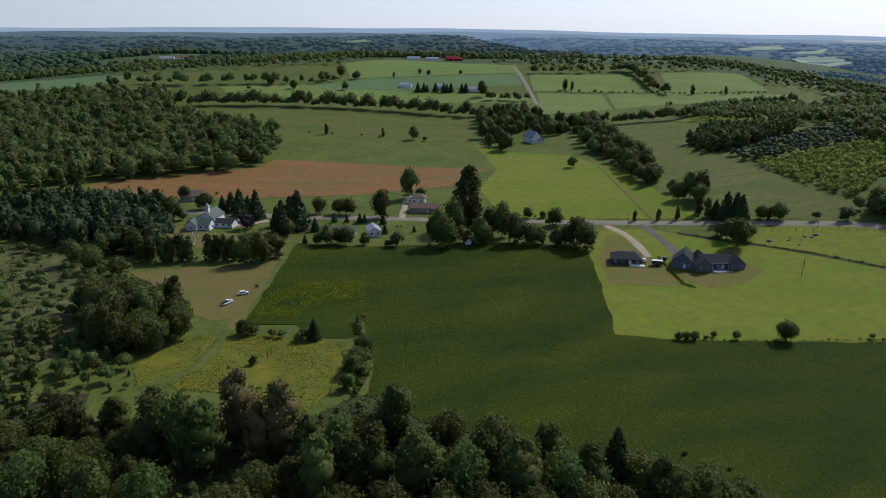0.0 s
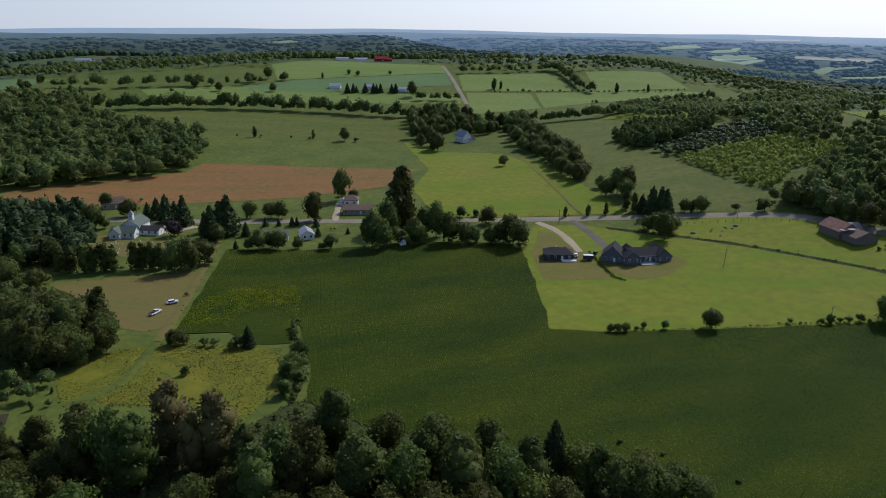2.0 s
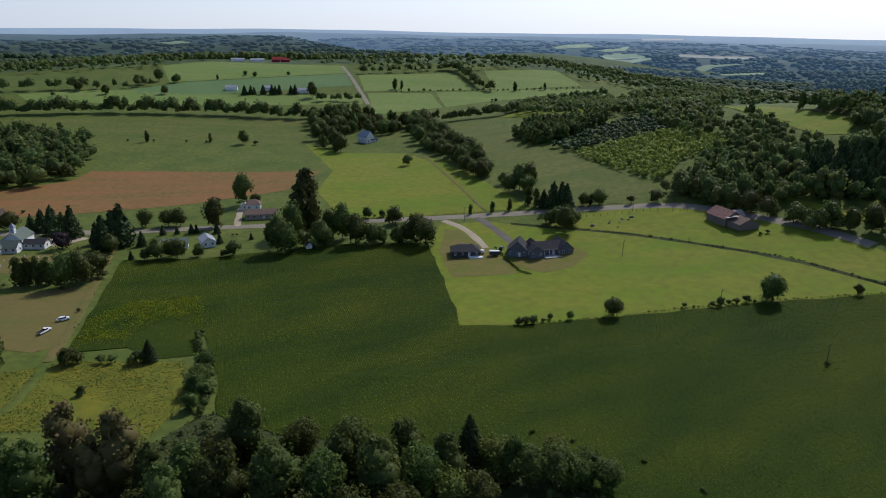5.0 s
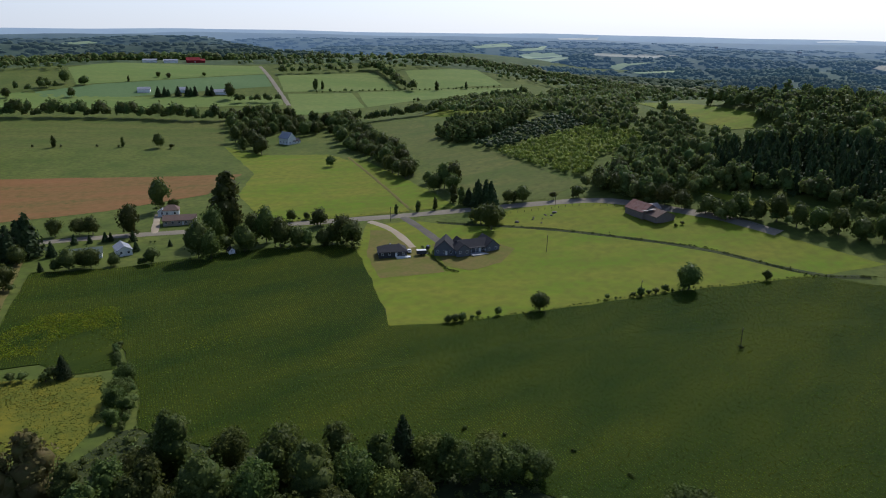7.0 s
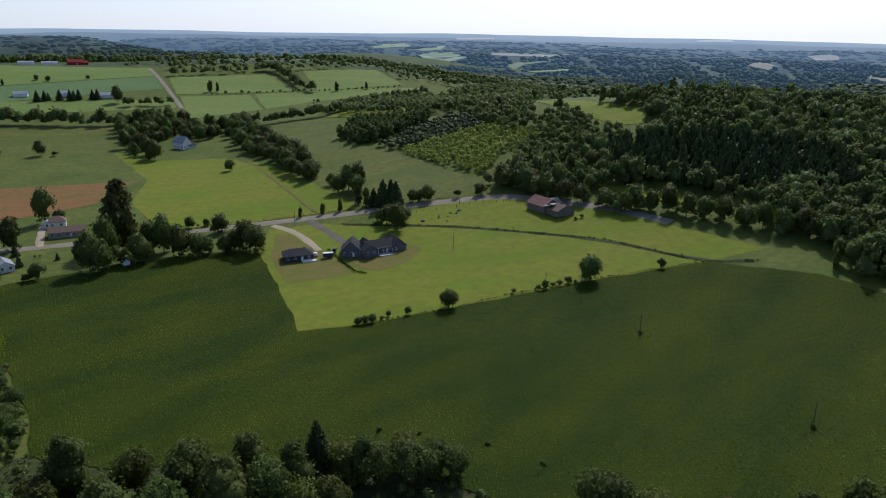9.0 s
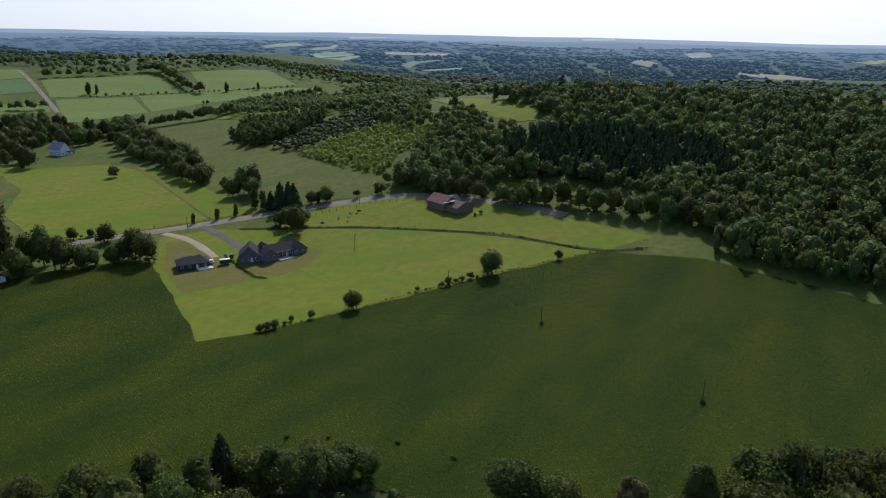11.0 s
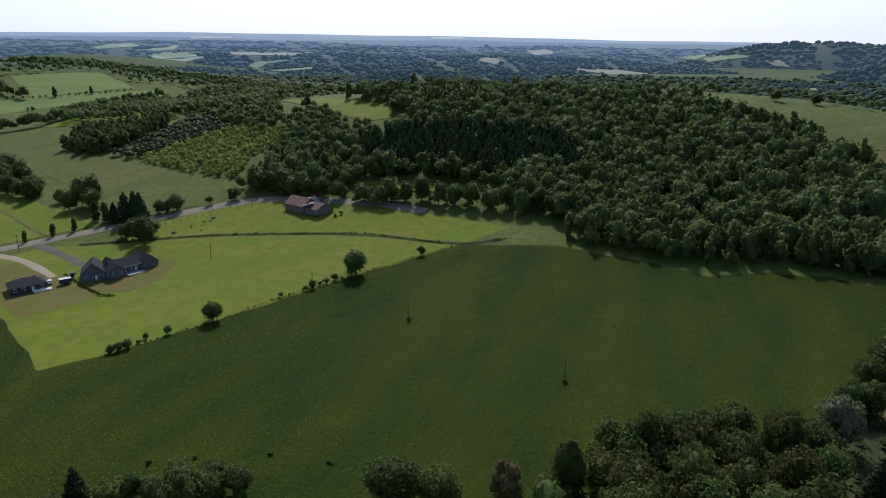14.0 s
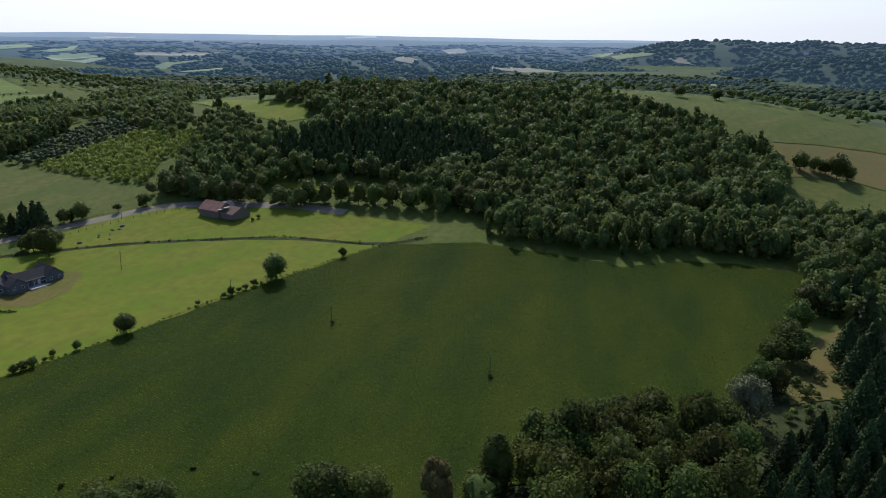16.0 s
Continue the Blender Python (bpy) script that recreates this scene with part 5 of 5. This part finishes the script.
SHINGLE_B = rough_paint("brown_shingles", (0.20, 0.14, 0.11), 2.0, 0.9)
SHINGLE_L = rough_paint("light_grey_roofing", (0.34, 0.35, 0.38), 3.0, 0.6)
RUSTROOF = material("rusty_roof_sheets", [(0.22, 0.10, 0.075), (0.30, 0.19, 0.16), (0.16, 0.08, 0.06)], 2.5, 1.2, 0.7)
PALEROOF = material("pale_roof_sheets", [(0.42, 0.36, 0.31), (0.33, 0.27, 0.23), (0.5, 0.45, 0.4)], 2.0, 1.2, 0.6)
REDROOF = rough_paint("red_roofing", (0.27, 0.03, 0.032), 4.0, 0.7)
TRIM = rough_paint("white_trim", (0.8, 0.8, 0.78))
TRUNKWOOD = rough_paint("pole_timber", (0.10, 0.085, 0.07), 1.0, 0.9)
STONE = rough_paint("grave_stone", (0.45, 0.44, 0.42), 1.0, 0.8)
METAL = material("grey_metal", [(0.4, 0.4, 0.42)] * 3, 1, 3, 0.4, metal=0.8)
RUBBER = rough_paint("tyre_rubber", (0.02, 0.02, 0.02), 1, 0.9)
CARPAINT = material("white_car_paint", [(0.8, 0.8, 0.8)] * 3, 1, 3, 0.25)
CARDARK = material("dark_car_paint", [(0.05, 0.05, 0.06)] * 3, 1, 3, 0.25)
GLASS = material("window_glass", [(0.02, 0.025, 0.03)] * 3, 1, 3, 0.05)


def gable_walls(L, W, eave, rise, axis):
    bm = bmesh.new()
    a, b = L / 2, W / 2
    pts = [(-a, -b, -0.6), (a, -b, -0.6), (a, b, -0.6), (-a, b, -0.6), (-a, -b, eave), (a, -b, eave), (a, b, eave), (-a, b, eave)]
    pts += [(-a, 0, eave + rise), (a, 0, eave + rise)]
    if axis == "y":
        pts = [(-y, x, z) for x, y, z in pts]
    v = [bm.verts.new(p) for p in pts]
    for f in ((0, 1, 5, 4), (2, 3, 7, 6), (1, 2, 6, 9, 5), (3, 0, 4, 8, 7), (4, 5, 9, 8), (6, 7, 8, 9), (3, 2, 1, 0)):
        bm.faces.new([v[i] for i in f])
    return bm


def gable_roof(L, W, eave, rise, axis, over=0.45, thick=0.22, hip=0.0):
    """Two slabs that meet at the ridge, or four with hipped ends."""
    bm = bmesh.new()
    a, b = L / 2 + over, W / 2 + over
    drop = rise * over / (W / 2)
    lo, hi = eave - drop + 0.06, eave + rise + 0.06
    r = a - hip * (b if hip else 0)
    top = [(-a, -b, lo), (a, -b, lo), (a, b, lo), (-a, b, lo), (-r, 0, hi), (r, 0, hi)]
    pts = top + [(x, y, z - thick) for x, y, z in top]
    if axis == "y":
        pts = [(-y, x, z) for x, y, z in pts]
    v = [bm.verts.new(p) for p in pts]
    for f in ((0, 1, 5, 4), (2, 3, 4, 5), (7, 6, 10, 11), (9, 8, 11, 10), (0, 6, 7, 1), (2, 8, 9, 3)):
        bm.faces.new([v[i] for i in f])
    ends = ((1, 2, 5), (3, 0, 4), (8, 7, 11), (6, 9, 10), (1, 7, 8, 2), (3, 9, 6, 0)) if hip else ((1, 7, 11, 5), (5, 11, 8, 2), (3, 9, 10, 4), (4, 10, 6, 0))
    for f in ends:
        bm.faces.new([v[i] for i in f])
    return bm


def window_in(parent, x, y, z, w, h, turn, frame_mat):
    """A framed window on a wall; turn 0 faces -y."""
    t = 0.09
    fr = part("window", solid((-w / 2 - t, w / 2 + t, -0.06, 0.02, -t, 0), (-w / 2 - t, w / 2 + t, -0.06, 0.02, h, h + t), (-w / 2 - t, -w / 2, -0.06, 0.02, 0, h), (w / 2, w / 2 + t, -0.06, 0.02, 0, h),
                              (-0.03, 0.03, -0.05, 0.02, 0, h)), frame_mat, parent)
    fr.matrix_local = pose(x, y, z, 0, 0, turn)
    part("pane", solid((-w / 2, w / 2, -0.03, 0.01, 0, h)), GLASS, fr)


def building(name, label, x, y, turn, blocks, wall, roof, trim=TRIM, windows=True, base=None, door=True, category="house"):
    """blocks: centre x, y, length, width, eaves, rise, ridge axis, hip, lift of the eaves' own roof material or None."""
    e = new(name)
    z = float(ground_z(x, y)) + 0.25 if base is None else base
    e.matrix_world = pose(x, y, z, 0, 0, turn)
    tagged(e, label, category)
    for k, (cx, cy, L, W, eave, rise, axis, hip, own) in enumerate(blocks):
        w = part("wall", gable_walls(L, W, eave, rise - 0.1, axis) if not hip else solid((-L / 2, L / 2, -W / 2, W / 2, -0.6, eave) if axis == "x" else (-W / 2, W / 2, -L / 2, L / 2, -0.6, eave)), wall, e)
        w.matrix_local = pose(cx, cy, 0)
        r = part("roof", gable_roof(L, W, eave, rise, axis, hip=hip), own or roof, e)
        r.matrix_local = pose(cx, cy, 0)
        if windows:
            dx, dy = (L / 2, W / 2) if axis == "x" else (W / 2, L / 2)
            n = max(1, int(2 * dx / 3.2))
            for i in range(n):
                window_in(e, cx - dx + (i + 0.5) * 2 * dx / n, cy - dy - 0.01, 0.95, 1.0, 1.25, 0, trim)
            m = max(1, int(2 * dy / 4))
            for i in range(m):
                for s in (-1, 1):
                    window_in(e, cx + s * (dx + 0.01), cy - dy + (i + 0.5) * 2 * dy / m, 0.95, 0.9, 1.25, 90 * s, trim)
    if door:
        cx, cy, L, W, eave, rise, axis, hip, own = blocks[0]
        dx, dy = (L / 2, W / 2) if axis == "x" else (W / 2, L / 2)
        d = part("door", solid((-0.5, 0.5, -0.07, 0.02, 0, 2.05)), trim, e)
        d.matrix_local = pose(cx + dx * 0.25 - 0.2, cy - dy - 0.01, 0)
        part("door_handle", solid((0.36, 0.42, -0.13, -0.07, 1.0, 1.08)), METAL, d)
    return e


a = building("bungalow", "charcoal bungalow with a hipped dark roof", 89.5, 330, -9, [(0, 0, 14, 9.5, 2.9, 2.3, "x", 0.75, None), (3.5, 2.2, 4, 7, 2.9, 2.0, "y", 0.75, None)], CHARCOAL, SHINGLE)
part("deck", solid((1.5, 8.5, -7.2, -4.75, -0.3, 0.35), (1.5, 1.62, -7.2, -7.08, 0.35, 1.2), (8.38, 8.5, -7.2, -7.08, 0.35, 1.2), (1.5, 8.5, -7.16, -7.1, 1.15, 1.22)), TRIM, a, "pale timber deck")
part("chimney", solid((-1.2, -0.6, 0.6, 1.2, 3.2, 5.7)), STONE, a)
b = building("ranch_house", "large slate-grey house with dark gabled roofs", 127, 319.5, 3,
             [(2, 0, 17, 9, 3.0, 2.9, "x", 0, None), (-6.0, -3.2, 8, 7, 3.0, 2.6, "y", 0, None), (10.2, -0.5, 12, 7.5, 3.0, 3.4, "y", 0, None), (-3.8, 4.0, 6, 6, 3.0, 3.0, "y", 0, None)], SLATE, SHINGLE)
part("patio", solid((-2, 13, -9.5, -4.6, -0.4, 0.06)), STONE, b, "pale stone patio")
for k in range(4):
    part("porch_post", solid((-1.5 + 2.6 * k, -1.3 + 2.6 * k, -6.0, -5.8, 0, 2.8)), TRIM, b)
part("porch_roof", solid((-2.2, 7.2, -6.3, -4.3, 2.8, 2.98)), SHINGLE, b)
building("garage", "detached slate-grey garage with a steep dark gable", 115.3, 322.5, -24, [(0, 0, 11, 10, 3.1, 4.6, "y", 0, None)], SLATE, SHINGLE, category="garage")

c = building("church", "white clapboard church with a small steeple", -137, 394, -8,
             [(1.0, 5.0, 14, 9.5, 5.2, 3.6, "y", 0, None), (-0.5, -5.5, 13.5, 7, 3.3, 2.6, "x", 0, None), (-3.6, -8.0, 7, 6, 3.3, 2.8, "y", 0, None)], WHITE, SHINGLE_G, category="church")
part("steeple", solid((0.0, 2.2, -0.4, 1.8, 7.6, 11.0), (-0.15, 2.35, -0.55, 1.95, 9.2, 9.4)), WHITE, c)
bm = bmesh.new()
bmesh.ops.create_cone(bm, cap_ends=True, segments=4, radius1=1.95, radius2=0.02, depth=2.6, matrix=pose(1.1, 0.7, 12.25, 0, 0, 45))
part("spire", bm, SHINGLE_L, c, "grey pointed spire")
for k in range(3):
    part("louvre", solid((0.5, 1.7, -0.48, -0.4, 9.6 + 0.4 * k, 9.8 + 0.4 * k)), SHINGLE, c)
building("parish_hall", "low white hall with a dark roof", -125.5, 393.5, -10, [(0, 0, 11, 6.5, 2.9, 1.7, "x", 0, None)], WHITE, SHINGLE, category="hall")
building("white_garage", "small white gabled garage with a light grey roof", -39, 379.5, 14, [(0, 0, 11, 7, 2.9, 2.1, "y", 0, None)], WHITE, SHINGLE_L, category="garage")
building("screened_house", "low house with a grey-green roof behind trees", -56, 378, 4, [(0, 0, 15, 8.5, 2.8, 2.0, "x", 0, None)], WHITE, SHINGLE_G)
building("ranch_bungalow", "long tan bungalow with a brown roof", -11.5, 427, -6, [(0, 0, 18, 8.5, 3.0, 2.2, "x", 0, None)], TAN, SHINGLE_B)
building("back_house", "white house with a brown hipped roof", -16.5, 449, -4, [(0, 0, 9, 8, 3.6, 2.4, "x", 0.7, None), (-5, -1, 4, 5, 2.6, 1.6, "y", 0, SHINGLE_L)], WHITE, SHINGLE_B)
building("garden_shed", "tiny dark shed with a white front", 13.1, 361, 10, [(0, 0, 3.6, 3.0, 2.1, 1.4, "y", 0, None)], WHITE, SHINGLE, category="shed")
building("brown_house", "weathered brown house behind the church", -167, 456, 18, [(0, 0, 13, 8, 3.5, 3.2, "x", 0, None)], TAN, SHINGLE_B)
building("farmhouse", "white farmhouse with a steep pale roof", 81.5, 659, 30, [(0, 0, 13, 9, 5.5, 5.0, "y", 0, None), (5, -4, 8, 6, 2.8, 1.8, "x", 0, SHINGLE)], WHITE, SHINGLE_L)
building("farm_cottage", "grey-roofed cottage among trees", 53, 712, -12, [(0, 0, 13, 8, 3, 2.6, "x", 0, None)], WHITE, SHINGLE_L)
building("red_barn", "red-roofed barn on the far crest", 11, 1172, 4, [(0, 0, 20, 11, 3.5, 4, "x", 0, None), (13, 1, 8, 8, 2.6, 2.6, "x", 0, None)], REDROOF, REDROOF, windows=False, category="barn")
for sx in (-50, -21):
    building("poultry_shed", "long white shed on the far crest", sx, 1168, 2, [(0, 0, 20, 8, 3, 1.8, "x", 0, None)], WHITE, SHINGLE_L, windows=False, category="shed")
for sx, sy, sl in ((-50, 934, 14), (-6, 930, 10), (36, 915, 18)):
    building("dairy_shed", "white-roofed farm shed beside spruces", sx, sy, -4, [(0, 0, sl, 9, 3.2, 2.6, "x", 0, None)], WHITE, SHINGLE_L, windows=False, category="shed")

building("far_barn", "long white barn in a woodland clearing", -690, 1815, 10, [(0, 0, 34, 12, 4, 3.5, "x", 0, None), (34, 6, 26, 11, 4, 3.5, "x", 0, RUSTROOF)], WHITE, SHINGLE_L, windows=False, category="barn")
# farmhouses set where sight lines from the camera meet the ridges
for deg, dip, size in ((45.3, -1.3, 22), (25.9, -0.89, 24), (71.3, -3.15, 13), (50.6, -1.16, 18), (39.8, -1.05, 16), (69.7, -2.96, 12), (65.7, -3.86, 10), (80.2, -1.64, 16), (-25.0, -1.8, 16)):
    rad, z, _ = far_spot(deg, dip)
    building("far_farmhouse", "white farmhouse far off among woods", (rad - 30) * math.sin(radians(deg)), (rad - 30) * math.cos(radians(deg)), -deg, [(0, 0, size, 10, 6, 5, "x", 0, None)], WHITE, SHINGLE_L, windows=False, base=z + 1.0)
d = building("old_barn", "weathered barn with a rusting partly fallen roof", 229.5, 315.5, 4,
             [(0, 4.5, 15, 11, 3.6, 3.6, "y", 0, RUSTROOF), (2.0, -7.5, 10, 12, 2.8, 2.6, "y", 0, SHINGLE_B), (7.5, 6.5, 8, 7, 3.0, 2.2, "x", 0, PALEROOF)], WEATHERED, RUSTROOF, windows=False, category="barn")
part("fallen_roof_sheet", solid((-5.5, -1.0, -4.8, -2.4, 4.4, 4.52), (-3.0, 0.2, -6.4, -4.2, 5.2, 5.3)), PALEROOF, d, "loose roof sheets")
for k in range(9):
    part("board", solid((-5.62, -5.5, -2.6 + 1.6 * k, -1.2 + 1.6 * k, -0.3, 3.3)), WEATHERED, d)


# ---- cars, poles, small things ----
def car(name, label, x, y, turn, length, width, paint, pickup=False):
    e = new(name)
    e.matrix_world = pose(x, y, float(ground_z(x, y)) + 0.22, 0, 0, turn)
    tagged(e, label, "car")
    L, W = length / 2, width / 2
    part("body", solid((-L, L, -W, W, 0.35, 0.95), (-L + 0.1, L - 0.1, -W + 0.06, W - 0.06, 0.25, 0.4), bevel=0.1), paint, e)
    c0, c1 = (-0.1 * L, 0.5 * L) if pickup else (-0.75 * L, 0.42 * L)
    part("cabin", solid((c0, c1, -W + 0.12, W - 0.12, 0.9, 1.5), bevel=0.16), GLASS, e, "dark glass cabin")
    part("car_roof", solid((c0 + 0.18, c1 - 0.22, -W + 0.2, W - 0.2, 1.46, 1.55), bevel=0.03), paint, e)
    if pickup:
        part("load_bed", solid((-L + 0.1, -0.15 * L, -W + 0.12, W - 0.12, 0.94, 0.99)), RUBBER, e)
    for sx in (-0.62, 0.62):
        for sy in (-1, 1):
            bm = bmesh.new()
            bmesh.ops.create_cone(bm, cap_ends=True, segments=18, radius1=0.36, radius2=0.36, depth=0.24, matrix=pose(sx * L, sy * (W - 0.1), 0.34, 90))
            w = part("wheel", bm, RUBBER, e)
            bm = bmesh.new()
            bmesh.ops.create_cone(bm, cap_ends=True, segments=12, radius1=0.2, radius2=0.18, depth=0.27, matrix=pose(sx * L, sy * (W - 0.1), 0.34, 90))
            part("rim", bm, METAL, w)
    for sy in (-1, 1):
        part("headlight", solid((L - 0.06, L + 0.02, sy * W * 0.7 - 0.16, sy * W * 0.7 + 0.16, 0.62, 0.78)), TRIM, e)
        part("tail_light", solid((-L - 0.02, -L + 0.06, sy * W * 0.75 - 0.12, sy * W * 0.75 + 0.12, 0.62, 0.85)), REDROOF, e)


car("pickup_truck", "white pickup truck parked on dry grass", -89.4, 273, 62, 5.6, 1.95, CARPAINT, True)
car("parked_car", "white car parked on dry grass", -85.6, 284, 28, 4.6, 1.85, CARPAINT)
car("driveway_car", "white car parked on a gravel drive", 98.5, 329.5, 75, 4.5, 1.85, CARPAINT)
car("dark_car", "dark car parked beside the garage", 109.0, 331, 60, 4.5, 1.85, CARDARK)
t = new("utility_trailer")
t.matrix_world = pose(103.0, 323.5, float(ground_z(103, 323.5)) + 0.2, 0, 0, -12)
tagged(t, "white box trailer with dark sides", "trailer")
part("trailer_box", solid((-2.4, 2.4, -1.2, 1.2, 0.6, 2.5), bevel=0.06), CHARCOAL, t)
part("trailer_roof", solid((-2.45, 2.45, -1.25, 1.25, 2.5, 2.6)), TRIM, t)
for sy in (-1, 1):
    bm = bmesh.new()
    bmesh.ops.create_cone(bm, cap_ends=True, segments=16, radius1=0.36, radius2=0.36, depth=0.22, matrix=pose(0, sy * 1.2, 0.36, 90))
    part("wheel", bm, RUBBER, t)
part("drawbar", solid((2.4, 3.8, -0.06, 0.06, 0.55, 0.67)), METAL, t)


def pole(x, y, h, lean=0.0, arm=True):
    e = new("utility_pole")
    e.matrix_world = pose(x, y, float(ground_z(x, y)) - 0.1, lean, lean, 30)
    tagged(e, "weathered wooden utility pole standing in grass", "utility pole", "utility poles")
    bm = bmesh.new()
    bmesh.ops.create_cone(bm, cap_ends=True, segments=10, radius1=0.13, radius2=0.09, depth=h, matrix=pose(0, 0, h / 2))
    part("shaft", bm, TRUNKWOOD, e)
    if arm:
        part("crossarm", solid((-1.1, 1.1, -0.06, 0.06, h - 0.7, h - 0.57)), TRUNKWOOD, e)
        for k in (-1, 0, 1):
            bm = bmesh.new()
            bmesh.ops.create_cone(bm, cap_ends=True, segments=8, radius1=0.06, radius2=0.04, depth=0.2, matrix=pose(k * 0.95, 0, h - 0.45 + (k == 0) * 0.5))
            part("insulator", bm, STONE, e)


pole(160.4, 299.4, 9, 2)
pole(103.5, 383.5, 8.5, 0)
pole(171.5, 235.2, 7.5, 1)
pole(176.8, 181.9, 8.5, 0)
pole(178.2, 111.3, 8.5, 0)
pole(196, 358, 7, 1)

grng = np.random.default_rng(3)
for k in range(26):
    gx, gy = -150 + 26 * grng.random() + (k % 2) * 6, 352 + 26 * grng.random()
    e = new("gravestone")
    e.matrix_world = pose(gx, gy, float(ground_z(gx, gy)), grng.normal() * 3, grng.normal() * 3, 80 + grng.normal() * 8)
    tagged(e, "pale upright gravestone in mown grass", "gravestone", "gravestones of the churchyard")
    hgt, wid = grng.uniform(0.8, 1.7), grng.uniform(0.5, 0.9)
    part("plinth", solid((-wid * 0.7, wid * 0.7, -0.22, 0.22, -0.2, 0.22)), STONE, e)
    part("slab", solid((-wid / 2, wid / 2, -0.09, 0.09, 0.2, hgt), bevel=0.03), STONE, e)


def boulders(x, y, n, spread, size, label):
    for k in range(n):
        px, py = x + grng.normal() * spread, y + grng.normal() * spread * 0.5
        v, f = BALL[2]
        s = size * grng.uniform(0.5, 1.3)
        w = v * (1 + 0.18 * grng.normal(size=(len(v), 1))) * [s, s * 0.8, s * 0.55]
        o = new("boulder", mesh_of("boulder", w, f, WEATHERED))
        o.matrix_world = pose(px, py, float(ground_z(px, py)) + 0.25 * s, 0, 0, grng.uniform(0, 360))
        tagged(o, label, "boulder", "field boulders")


boulders(178, 346, 9, 6, 1.1, "weathered grey boulder in rough grass")


def fence(name, line, gap, label):
    p = np.array(line, float)
    d = np.r_[0, np.cumsum(np.hypot(*np.diff(p, axis=0).T))]
    s = np.arange(0, d[-1], gap)
    e = new(name)
    tagged(e, label, "fence")
    post = None
    for a in s:
        x, y = np.interp(a, d, p[:, 0]), np.interp(a, d, p[:, 1])
        if post is None:
            post = part("post", solid((-0.08, 0.08, -0.08, 0.08, -0.3, 1.35)), TRUNKWOOD, e)
        else:
            o = new("post", post.data)
            o.parent = e
            post = o
        post.matrix_local = pose(x, y, float(ground_z(x, y)))


fence("roadside_fence", [(150, 366), (172, 361), (205, 353), (226, 338)], 4, "wooden post fence along the road")
